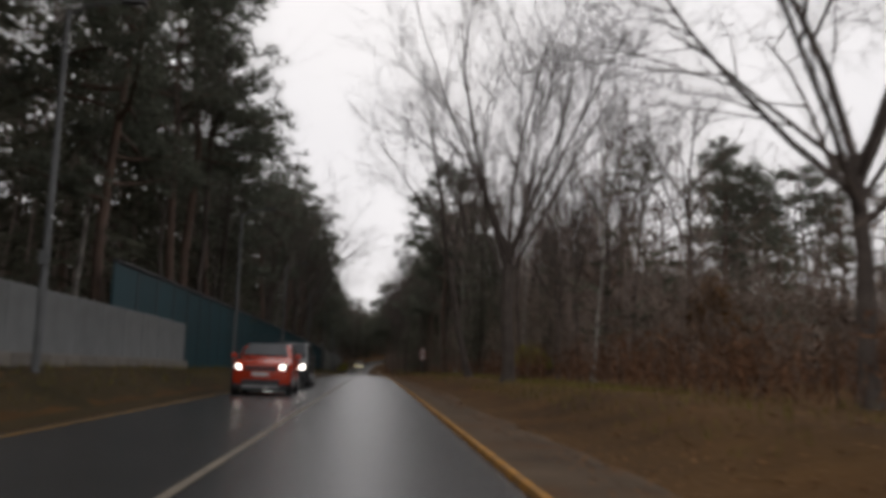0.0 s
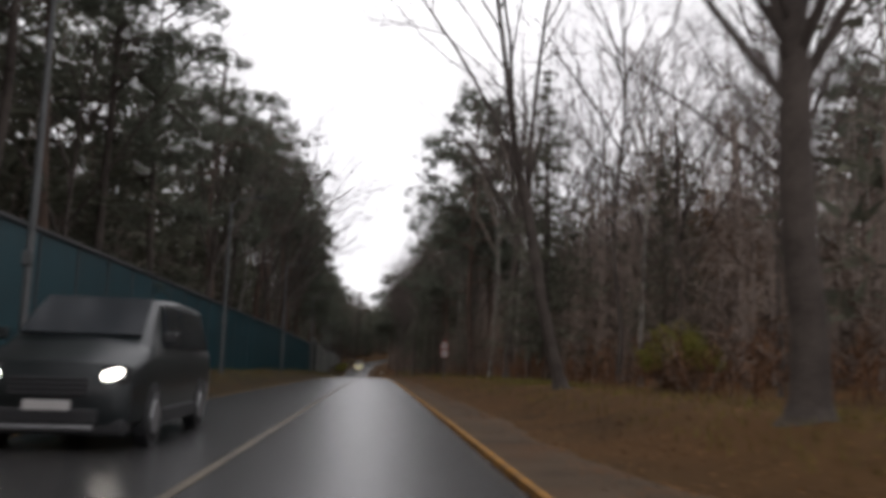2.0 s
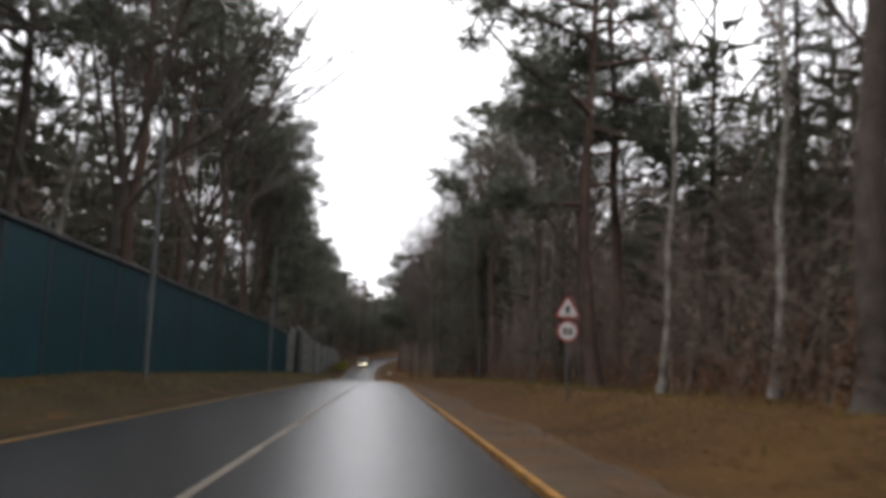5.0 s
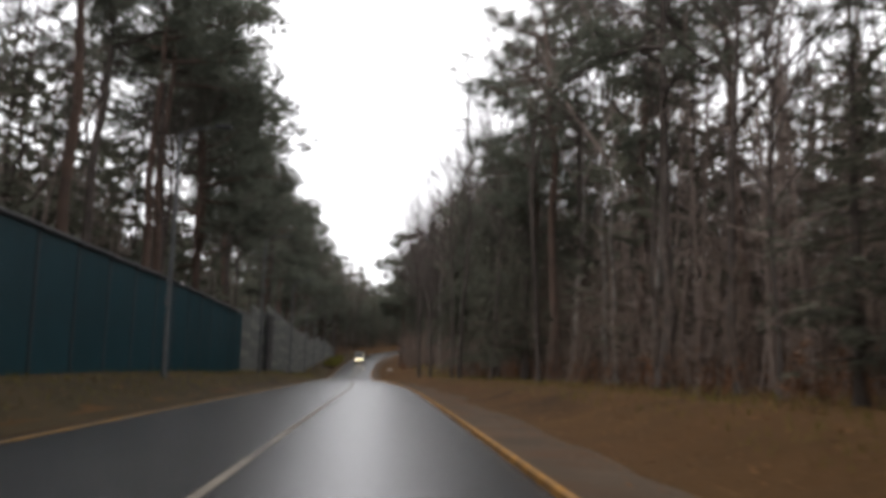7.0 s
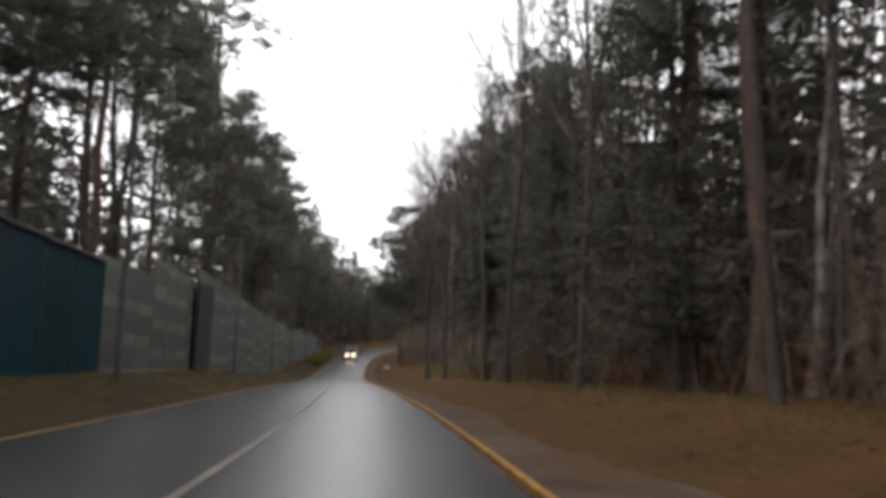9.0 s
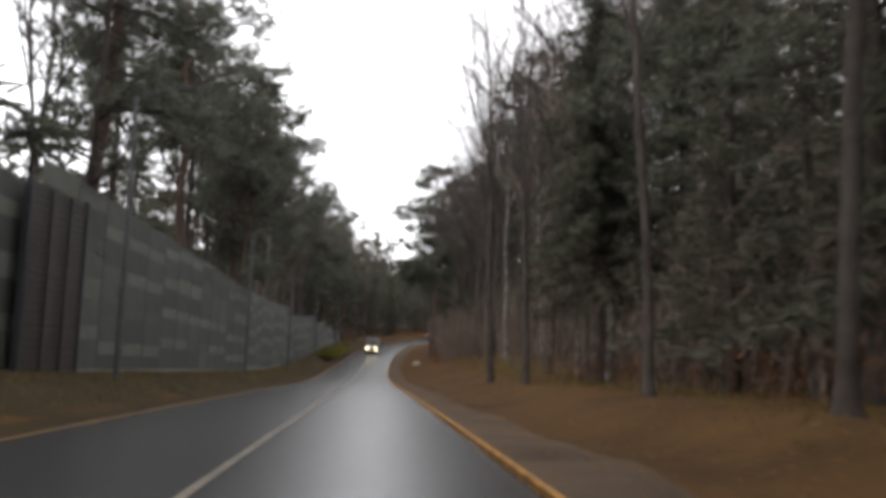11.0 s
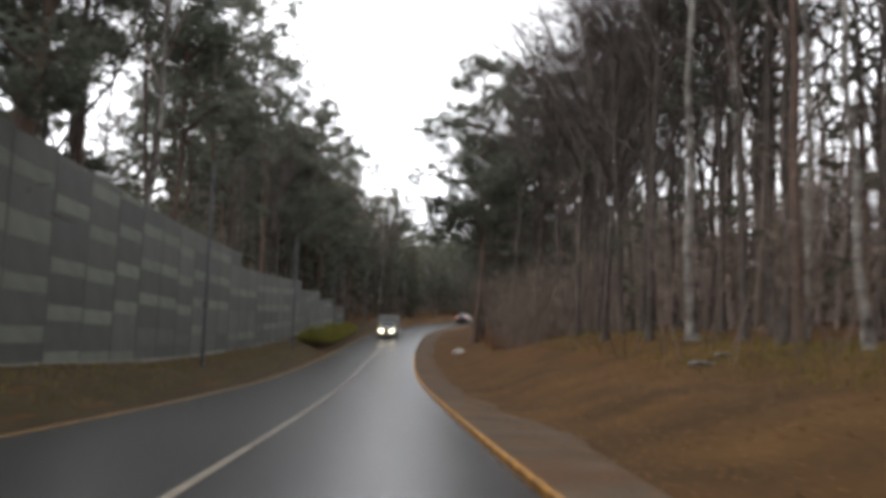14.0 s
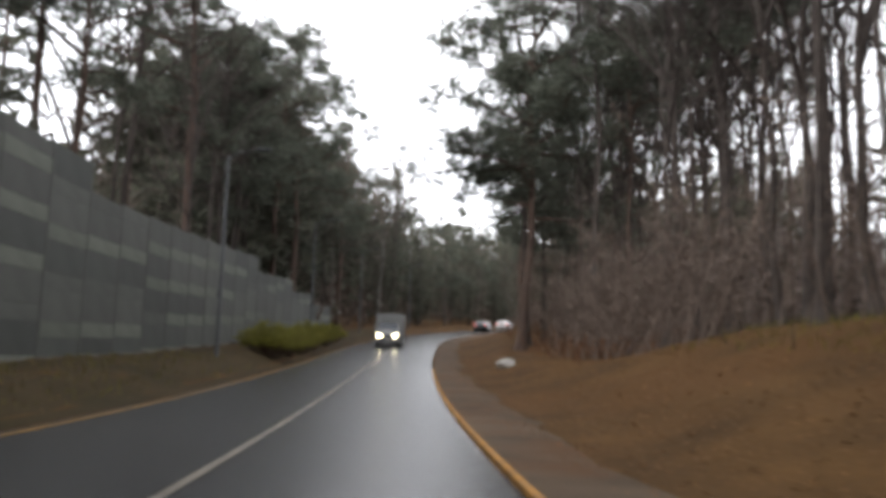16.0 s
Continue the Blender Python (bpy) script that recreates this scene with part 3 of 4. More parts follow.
rng = random.Random(5)
KEEP = ((78, 23), (87, 27), (57, 10.4), (40, 6.2), (15.5, 8.6), (193, 10.2), (204, 12.2), (56.5, 6.1), (85, 8.8), (105, 8.6), (277, 6.7), (33, -10.6), (150, -11.0), (199, 6.1), (192.5, 6.8), (112, -10.9), (129, -11.2), (78, -11.0))
for side in (-1, 1):
    u = 6.0
    while u < 345:
        for row in range(3):
            first = 10.9 if side < 0 else (9.3 if u < 180 else 12.5)
            w = side * (first + row * 5.0 + rng.uniform(-0.4, 2.2))
            v = u + rng.uniform(-2.3, 2.3)
            pick = rng.random()
            size, turn = rng.uniform(0.85, 1.12), rng.uniform(0, 360)
            if side < 0:
                kinds = PINES if pick < 0.62 else SPRUCES if pick < 0.72 else BIRCHES if pick > 0.88 else BARES
                if 118 < u < 172 and row == 0 and kinds is PINES:
                    kinds = HIGH
                if 212 < u < 280 and row == 0 and kinds is PINES and turn < 270:
                    kinds = THIN if turn < 110 else SLIM
                if u > 62 and row > 0:
                    kinds = THIN if pick < 0.5 else BARES if pick < 0.85 else BIRCHES
                    if pick > 0.72 and row > 1:
                        continue
                    if 165 < u < 262 and turn < 190:
                        continue
            else:
                kinds = PINES if pick < 0.3 else SPRUCES if pick < 0.4 else BIRCHES if pick > 0.85 else BARES
                if row > 1 and u > 60 and kinds is PINES:
                    kinds = THIN
                if u > 185 and kinds is PINES:
                    kinds = THIN if row == 0 else SLIM
                if 215 < u < 252 and kinds is THIN:
                    continue
                if u < 66:
                    kinds, size = BARES if pick < 0.8 else BIRCHES, size * 0.72
                    if row == 0 and u < 34 or row == 2 or row == 1 and u < 46:
                        continue
            if kinds is BARES and (row > 1 or pick * 10 % 1 < 0.45):
                kinds = SLIM
            if row == 2 and turn % 1 < 0.6 or side > 0 and row == 1 and u > 80 and turn % 1 < 0.25:
                continue
            if side > 0 and 100 < u < 200 and row == 0 and kinds in (PINES, THIN):
                kinds = SLIM if turn < 310 else SPRUCES
            if side < 0 and row == 0 and u > 150 and kinds is SPRUCES:
                w -= 3.0
            if any(abs(v - a) < 3.5 and abs(w - b) < 3 for a, b in KEEP):
                continue
            plant(rng.choice(kinds), v, w, size, turn)
        u += 6.3
for k, (u, w) in enumerate(((96, 41), (99, 46), (104, 53), (101, 58), (109, 48), (118, 66), (124, 55), (91, 38.5), (100, 42), (107, 56), (112, 52))):
    plant((PINES[2], PINES[0], THIN[1])[k % 3], u, w, 1.12, u * 7)


def far_woods(seed, count, u0, u1, w0, w1, sides, h0, h1, evergreen=0.6, broad=1.6, limbs=26):
    """Rough trees behind the first rows, joined: bare wood, and evergreen foliage."""
    rng = random.Random(seed)
    tv, tf, cv, cf = [], [], [], []
    for _ in range(count):
        u, w = rng.uniform(u0, u1), rng.choice(sides) * rng.uniform(w0, w1)
        if abs(w + 2) < 11:
            continue
        p, h, leafy = ground(u, w), rng.uniform(h0, h1), rng.random() < evergreen
        lean = Vector((rng.uniform(-1.3, 1.3), rng.uniform(-1.3, 1.3), h))
        tube(tv, tf, [p, p + lean * 0.5, p + lean], [0.09, 0.06, 0.02], 4)
        for _ in range(limbs):
            k = rng.uniform(0.03, 1.0)
            q = p + lean * k
            r = 2.6 * math.sin(math.pi * min(1, k * 0.8 + 0.16)) + 0.3
            e = q + Vector((rng.uniform(-r, r), rng.uniform(-r, r), rng.uniform(0, 1.5)))
            if leafy:
                tuft(cv, cf, e, 1.7, rng, 4, 0.0, broad)
            else:
                s = unit(rng) * 0.05
                n = len(tv)
                tv.extend((q - s, q + s, e))
                tf.append((n, n + 1, n + 2))
                for _ in range(2):
                    g = q.lerp(e, rng.uniform(0.3, 0.9))
                    n = len(tv)
                    tv.extend((g - s * 0.7, g + s * 0.7, g + unit(rng) * 1.1))
                    tf.append((n, n + 1, n + 2))
    return tv, tf, cv, cf


for row in ((3, 400, 105, 185, 24, 60, (1,), 13, 22, 0.25), (33, 190, 228, 330, 22, 60, (1,), 15, 25, 0.12, 1.4, 26), (34, 290, 185, 240, 15, 45, (1,), 7, 14, 0.1, 1.4, 26), (13, 460, 80, 122, 15.0, 32, (1,), 7, 15, 0.12), (23, 480, 122, 190, 12.0, 26, (1,), 7, 18, 0.12), (55, 230, 72, 128, 35, 72, (1,), 8, 14, 0.35), (14, 240, 232, 330, 14, 30, (1,), 4, 9, 0.1),
            (5, 260, -10, 90, 22, 40, (1,), 2.5, 5.5, 0.1), (15, 90, 52, 100, 13, 26, (1,), 9, 16, 0.04, 1.6, 40), (41, 110, 60, 125, 14, 26, (-1,), 8, 14, 0.6), (6, 420, -20, 70, 14, 40, (-1,), 12, 22, 0.8), (7, 570, 60, 185, 13.5, 34, (-1,), 7, 14, 0.55),
            (17, 330, 185, 330, 13.5, 34, (-1,), 6, 11, 0.5), (8, 110, 283, 304, 13, 24, (-1,), 14, 21, 0.9, 2.2), (38, 190, 296, 356, 11, 27, (-1,), 16, 24, 0.9, 2.4), (9, 360, 315, 430, 11, 48, (-1,), 12, 19, 0.8, 2.6), (10, 260, 300, 400, 11, 40, (1,), 13, 19, 0.7, 2.6),
            (44, 130, 380, 460, 9, 42, (-1,), 17, 23, 0.85, 3.0), (4, 480, 380, 600, 0, 80, (-1, 1), 14, 20, 0.75, 3.0)):
    tv, tf, cv, cf = far_woods(*row)
    tagged(mesh_ob("woods_trunks", tv, tf, TWIG), "dense bare wood deep in the forest", "woods", kind="stuff")
    tagged(mesh_ob("woods_foliage", cv, cf, NEEDLE_DARK), "dark evergreen foliage deep in the forest", "woods", kind="stuff")


def thicket(seed, count, u0, u1, w0, w1, h0, h1, thick=0.018, twigs=9):
    """Thin saplings and twigs under the trees."""
    rng = random.Random(seed)
    v, f = [], []
    for _ in range(count):
        u, w = rng.uniform(u0, u1), w0 + (w1 - w0) * rng.random() ** 1.3
        p, h = ground(u, w), rng.uniform(h0, h1)
        top = p + Vector((rng.uniform(-0.5, 0.5) * h, rng.uniform(-0.5, 0.5) * h, h))
        tube(v, f, [p, p.lerp(top, 0.5) + unit(rng) * 0.15, top], [0.02, 0.014, 0.005], 3)
        for _ in range(twigs):
            q = p.lerp(top, rng.uniform(0.15, 0.95))
            e = q + Vector((rng.uniform(-1, 1), rng.uniform(-1, 1), rng.uniform(0.1, 0.9))) * h * 0.22
            s = unit(rng) * thick
            n = len(v)
            v.extend((q - s, q + s, e))
            f.append((n, n + 1, n + 2))
            for _ in range(2):
                g = q.lerp(e, rng.uniform(0.4, 0.9))
                t = g + unit(rng) * h * 0.12
                n = len(v)
                v.extend((g - s * 0.8, g + s * 0.8, t))
                f.append((n, n + 1, n + 2))
    return v, f


tagged(mesh_ob("undergrowth", *thicket(93, 520, 84, 190, 9.2, 15, 2.0, 6.0, 0.013, 14), SHRUB), "light brown leafless brush along the forest edge", "undergrowth", kind="stuff")
for side, w0, w1, n in ((-1, -14.0, -23, 850), (1, 8.6, 22, 1750)):
    tagged(mesh_ob("undergrowth", *thicket(9 + side, n, 4, 345, w0, w1, 1.5, 7.5), SHRUB), "tangled brown leafless undergrowth between the trees", "undergrowth", kind="stuff")


for u0, u1, w0, w1, n, h0, h1 in ((4, 400, -15, -45, 1000, 3.5, 8.5), (4, 185, 15, 46, 950, 3.5, 7.0), (185, 400, 17, 46, 620, 1.2, 3.2)):
    tagged(mesh_ob("undergrowth", *thicket(20 + n, n, u0, u1, w0, w1, h0, h1, 0.085, 8), SHRUB), "dense brown brush deep between the trees", "undergrowth", kind="stuff")


for u0, u1, w0, w1, n, h0, h1 in ((300, 430, -10.5, -40, 900, 2, 5), (300, 400, 10.5, 40, 500, 2, 5), (400, 520, -9, -75, 800, 1.2, 4), (430, 520, 9, 70, 300, 1.2, 4)):
    tagged(mesh_ob("undergrowth", *thicket(77 + n, n, u0, u1, w0, w1, h0, h1, 0.14, 8), SHRUB), "dense brown brush round the outside of the bend", "undergrowth", kind="stuff")


tagged(mesh_ob("undergrowth", *thicket(95, 420, 212, 300, 13.0, 27, 2.0, 5.5, 0.03, 12), SHRUB), "dense leafless brown brush behind the leaf bank", "undergrowth", kind="stuff")
tagged(mesh_ob("undergrowth", *thicket(91, 170, 250, 272, 8.0, 12.0, 2.5, 6.0, 0.02, 16), SHRUB), "dense leafless brown bushes on the leaf bank", "undergrowth", kind="stuff")


RUSSET = material("russet_brush", (0.15, 0.076, 0.04), 0.9, (0.09, 0.048, 0.028), 0.5, 8, 0.0, spread=0.4, island=True, spec=0.12)
for k, (u0, u1, w0, w1, n, h1) in enumerate(((12, 90, 8.6, 20, 900, 2.2), (90, 200, 8.8, 15, 500, 1.5), (255, 300, 7.0, 12, 160, 1.4))):
    tagged(mesh_ob("russet_brush", *thicket(140 + k, n, u0, u1, w0, w1, 0.6, h1, 0.03, 12), RUSSET), "low russet brush of dead stems at the wood's edge", "undergrowth", kind="stuff")


def litter(seed, count, spans, size, mat, name, label, upright=False):
    rng = random.Random(seed)
    v, f = [], []
    for _ in range(count):
        u0, u1, w0, w1 = rng.choice(spans)
        u, w = rng.uniform(u0, u1), rng.uniform(w0, w1)
        p = max(ground(u, w, 0.012), at(u, w, shoulder_height(u, w) + 0.008), key=lambda q: q.z) if 1.6 < w < 4.1 else ground(u, w, 0.016)
        a = rng.uniform(0, 6.28)
        d = Vector((math.cos(a), math.sin(a), rng.uniform(-0.15, 0.25))) * size * rng.uniform(0.5, 1.2)
        s = Vector((-math.sin(a), math.cos(a), rng.uniform(-0.3, 0.3))) * size * 0.45
        if upright:
            d, s = Vector((d.x * 0.5, d.y * 0.5, size * rng.uniform(0.5, 1.3))), s * 0.12
        n = len(v)
        v.extend((p - s, p + s, p + d))
        f.append((n, n + 1, n + 2))
    return tagged(mesh_ob(name, v, f, mat), label, name.replace("_", " "), kind="stuff")


litter(1, 26000, [(-5, 70, 4.2, 14), (70, 160, 4.2, 11), (160, 290, 4.2, 12), (-5, 160, -9.2, -5.9), (160, 290, -9.8, -5.9)], 0.10, LITTER, "fallen_leaves", "brown fallen leaves strewn over the verge")
litter(3, 16000, [(0, 90, 2.1, 4.8), (90, 280, 2.2, 4.8), (200, 280, 3, 9)], 0.07, LITTER, "fallen_leaves", "wet brown leaves blown onto the gravel shoulder")
litter(2, 14000, [(10, 110, 4.6, 9), (100, 170, 5, 12), (150, 260, -9.8, -6.2), (0, 150, -9.2, -6.5)], 0.20, GRASS, "grass", "sparse yellowing winter grass on the verge", True)

litter(5, 3200, [(22, 42, 4.8, 8.5), (60, 75, 5.5, 9)], 0.16, GRASS, "grass", "low yellow-green grass beside the gravel shoulder", True)
litter(4, 6000, [(174, 224, 7.5, 14), (205, 250, 8.5, 13)], 0.22, GRASS, "grass", "thin yellow-green grass among the leaves on the bank", True)

# ---- kerb stones ----
kerb = tagged(new("kerb"), "low kerb stones with worn yellow paint along the road", "kerb", kind="structure")
stone_mesh = None
for i in range(300):
    u = 1.5 + i * 0.88
    if stone_mesh is None:
        bm = bmesh.new()
        box_at(bm, Matrix.Translation((0, 0, -0.065)), 0.095, 0.868, 0.26, 0.012)
        ob = part("kerb_stone", bm, KERB_YELLOW, kerb)
        stone_mesh = ob.data
    else:
        ob = new("kerb_stone", stone_mesh)
        ob.parent = kerb
    ob.matrix_local = frame_at(u, RIGHT_EDGE + 0.052, 0.0)

# ---- light concrete fence ----
fence = tagged(new("concrete_fence"), "pale grey concrete panel fence on the verge", "fence", group="roadside barriers")
slab_mesh = post_mesh = None
for i in range(18):
    u = -1.8 + i * 2.5
    tall = 2.1 - 0.012 * max(0, u)
    m = frame_at(u, -9.3)
    if slab_mesh is None:
        bm = bmesh.new()
        box_at(bm, Matrix.Translation((0, 0, 1.05)), 0.10, 2.36, 2.1, 0.015)
        slab = part("panel", bm, CONCRETE, fence)
        slab_mesh = slab.data
        bm = bmesh.new()
        box_at(bm, Matrix.Translation((0, 1.25, 1.045)), 0.13, 0.13, 2.09, 0.02)
        pole = part("post", bm, CONCRETE, fence)
        post_mesh = pole.data
    else:
        slab, pole = new("panel", slab_mesh), new("post", post_mesh)
        slab.parent = pole.parent = fence
    slab.matrix_local = pole.matrix_local = m
bm = bmesh.new()
box_at(bm, Matrix.Translation((0, 0, 0.1)), 0.2, 2.48, 0.5, 0.02)
base = part("plinth", bm, KERB, fence, "low dirty concrete plinth")
base.matrix_local = frame_at(-1.8, -9.12)
for i in range(1, 18):
    o = new("plinth", base.data)
    o.parent, o.matrix_local = fence, frame_at(-1.8 + i * 2.5, -9.12)

# ---- teal noise barrier ----
teal = tagged(new("teal_noise_barrier"), "tall dark teal corrugated steel noise barrier", "barrier", group="roadside barriers")
sheet_mesh = None
for i in range(42):
    u = 32.5 + i * 3.0
    m = frame_at(u, -9.45, 0.5)
    if sheet_mesh is None:
        v, f = [], []
        for k in range(31):
            y = -1.46 + k * 2.92 / 30
            x = 0.02 if k % 2 else -0.02
            v += [(x, y, 0), (x, y, 4.0), (x - 0.08, y, 4.0), (x - 0.08, y, 0)]
        for k in range(30):
            a, b = k * 4, k * 4 + 4
            f += [(a, b, b + 1, a + 1), (a + 1, b + 1, b + 2, a + 2), (a + 2, b + 2, b + 3, a + 3)]
        f += [(0, 1, 2, 3), (123, 122, 121, 120)]
        sheet = mesh_ob("panel", v, f, TEAL, teal)
        sheet_mesh = sheet.data
        bm = bmesh.new()
        box_at(bm, Matrix.Translation((-0.04, 1.5, 1.9)), 0.14, 0.09, 4.3, 0.01)
        pole = part("post", bm, DARK_STEEL, teal)
        pole_mesh = pole.data
        bm = bmesh.new()
        box_at(bm, Matrix.Translation((-0.02, 0, 4.06)), 0.24, 2.99, 0.12, 0.02)
        cap = part("cap", bm, DARK_STEEL, teal, "dark steel capping")
        cap_mesh = cap.data
    else:
        sheet, pole, cap = new("panel", sheet_mesh), new("post", pole_mesh), new("cap", cap_mesh)
        sheet.parent = pole.parent = cap.parent = teal
        cap["label"] = "dark steel capping"
    sheet.matrix_local = pole.matrix_local = cap.matrix_local = m

# ---- grey noise barrier ----
grey = tagged(new("grey_noise_barrier"), "tall patchwork noise barrier of light and dark grey panels", "barrier", group="roadside barriers")
rng = random.Random(77)
shades = {}
for name, mat in (("pale", PANEL_LIGHT), ("mid", PANEL_MID), ("dark", PANEL_DARK)):
    bm = bmesh.new()
    box_at(bm, Matrix.Identity(4), 0.12, 2.91, 0.941, 0.006)
    shades[name] = part("panel", bm, mat, grey).data
first = {n: [o for o in grey.children if o.data == d][0] for n, d in shades.items()}
bm = bmesh.new()
box_at(bm, Matrix.Translation((0, 1.5, 2.85)), 0.16, 0.10, 5.8, 0.01)
bar = part("post", bm, PANEL_MID, grey)
bay = 0
u = 160.0
spare = dict(first)
while u < 309:
    rows = 5 if u < 169 else 6 if u < 181 else 7 if u < 253 else 6 if u < 280 else 5 if u < 292 else 4 if u < 301 else 3
    m = frame_at(u, -10.1, 0.4)
    tall = m @ Matrix.Diagonal((1, 1, rows * 0.945 / 5.7, 1))
    if bay == 0:
        bar.matrix_local = tall
    else:
        o = new("post", bar.data)
        o.parent, o.matrix_local = grey, tall
    foot, top, step = 0.0, rows * 0.945, 0
    while foot < top - 0.1:
        # thin pale and thick dark bands, shifted every few bays
        dice = random.Random(1000 * step + 7 * ((bay + step % 3) // 3))
        odd = (step + random.Random(bay // 3).randint(0, 1)) % 2
        high = (0.4725 if odd else 0.945) * (1.5 if dice.random() < 0.15 else 1.0)
        high = min(high, top - foot)
        name = ("pale" if odd else "dark") if dice.random() < 0.7 else "mid"
        o = spare.pop(name, None)
        if o is None:
            o = new("panel", shades[name])
            o.parent = grey
        o.matrix_local = m @ Matrix.Translation((0, 0, -0.0225 + foot + high / 2)) @ Matrix.Diagonal((1, 1, high / 0.945, 1))
        foot += high
        step += 1
    u += 3.0
    bay += 1
bm = bmesh.new()
box_at(bm, Matrix.Identity(4), 0.35, 2.98, 0.6, 0.03)
base = part("plinth", bm, KERB, grey, "pale stained concrete footing")
base.matrix_local = frame_at(160, -9.95, 0.45)
for i in range(1, 50):
    o = new("plinth", base.data)
    o.parent, o.matrix_local = grey, frame_at(160 + i * 3.0, -9.95, 0.45)

# ---- dark gate in the grey barrier ----
gate = tagged(new("barrier_gate"), "dark brown steel gate set into the grey noise barrier", "gate")
for y in (-2.3, 2.3):
    bm = bmesh.new()
    box_at(bm, Matrix.Translation((0, y, 2.75)), 0.2, 0.2, 5.9, 0.02)
    part("post", bm, DARK_STEEL, gate)
slat = None
for k in range(27):
    if slat is None:
        bm = bmesh.new()
        box_at(bm, Matrix.Identity(4), 0.05, 4.4, 0.185, 0.012)
        slat = o = part("slat", bm, GATE_BROWN, gate)
    else:
        o = new("slat", slat.data)
        o.parent = gate
    o.matrix_local = Matrix.Translation((0.02, 0, 0.2 + k * 0.205))
for y in (-0.75, 0.75):
    bm = bmesh.new()
    box_at(bm, Matrix.Translation((0.07, y, 2.85)), 0.06, 0.1, 5.5, 0.01)
    part("upright", bm, DARK_STEEL, gate)
gate.matrix_basis = frame_at(180, -9.72, 0.42)

# ---- street lamps ----
lamp_post = tagged(new("street_lamp"), "grey steel street lamp post with a short arm", "street lamp", group="street lamps")
v, f = [], []
tube(v, f, [Vector((0, 0, -0.3)), Vector((0, 0, 4)), Vector((0, 0, 8.6))], [0.095, 0.085, 0.055], 12)
mesh_ob("post", v, f, GALV, lamp_post, flat=False)
v, f = [], []
tube(v, f, [Vector((0, 0, 8.45)), Vector((0.4, 0, 8.75)), Vector((1.3, 0, 8.9))], [0.04, 0.035, 0.03], 8)
mesh_ob("arm", v, f, GALV, lamp_post, flat=False)
bm = bmesh.new()
box_at(bm, Matrix.Translation((1.5, 0, 8.9)), 0.6, 0.24, 0.12, 0.04)
part("lamp_head", bm, DARK_STEEL, lamp_post)
bm = bmesh.new()
box_at(bm, Matrix.Translation((0, -0.1, 2.6)), 0.22, 0.1, 0.34, 0.02)
part("junction_box", bm, GALV, lamp_post)
lamp_post.matrix_basis = frame_at(20, -7.7)
for u in (47, 71, 98, 128, 153, 180, 206, 232, 260, 286, 312, 338):
    copy_thing(lamp_post, frame_at(u, -7.7))


# ---- road sign ----
SIGN_RED = material("sign_red", (0.289, 0.04675, 0.03825), 0.5, (0.238, 0.0425, 0.0357), 2, 20, 0.0)
SIGN_WHITE = material("sign_white", (0.527, 0.51, 0.493), 0.5, (0.442, 0.425, 0.408), 2, 20, 0.0)
SIGN_BLACK = material("sign_black", (0.03, 0.03, 0.03), 0.5, (0.02, 0.02, 0.02), 2, 20, 0.0)


def plate(points, depth, y):
    """A flat plate in the x-z plane, its face at y."""
    bm = bmesh.new()
    a = [bm.verts.new((x, y, z)) for x, z in points]
    b = [bm.verts.new((x, y + depth, z)) for x, z in points]
    bm.faces.new(a)
    bm.faces.new(b[::-1])
    for i in range(len(a)):
        j = (i + 1) % len(a)
        bm.faces.new((a[j], a[i], b[i], b[j]))
    return bm


def round_triangle(size, z):
    pts = []
    for k in range(3):
        c = math.pi / 2 + k * 2.0944
        for s in (-0.9, -0.3, 0.3, 0.9):
            pts.append((math.cos(c) * size * 0.47 + math.cos(c + s) * size * 0.08, z + math.sin(c) * size * 0.47 + math.sin(c + s) * size * 0.08))
    return pts


def ring_points(r, z, n=28):
    return [(r * math.cos(6.2832 * k / n), z + r * math.sin(6.2832 * k / n)) for k in range(n)]


sign = tagged(new("road_sign"), "warning triangle above a round limit sign on a steel post", "road sign")
v, f = [], []
tube(v, f, [Vector((0, 0, -0.7)), Vector((0, 0, 2.75))], [0.035, 0.035], 10)
mesh_ob("post", v, f, GALV, sign, flat=False)
tri = part("warning_plate", plate(round_triangle(0.78, 2.30), 0.02, -0.06), SIGN_RED, sign, "white triangle with a red border")
part("face", plate(round_triangle(0.58, 2.30), 0.006, -0.068), SIGN_WHITE, tri)
bm = plate([(-0.05, 2.18), (0.05, 2.18), (0.07, 2.42), (-0.07, 2.42)], 0.004, -0.073)
part("symbol", bm, SIGN_BLACK, tri)
disc = part("limit_plate", plate(ring_points(0.32, 1.68), 0.02, -0.06), SIGN_RED, sign, "white disc with a red border")
part("face", plate(ring_points(0.255, 1.68), 0.006, -0.068), SIGN_WHITE, disc)
bm = plate([(-0.13, 1.58), (-0.02, 1.58), (-0.02, 1.78), (-0.13, 1.78)], 0.004, -0.073)
part("bar", bm, SIGN_BLACK, disc)
bm = plate([(0.03, 1.58), (0.14, 1.58), (0.14, 1.78), (0.03, 1.78)], 0.004, -0.073)
part("bar", bm, SIGN_BLACK, disc)
sign.matrix_basis = frame_at(94.6, 5.2, None, 4) @ Matrix.Translation((0, 0, 0.36))

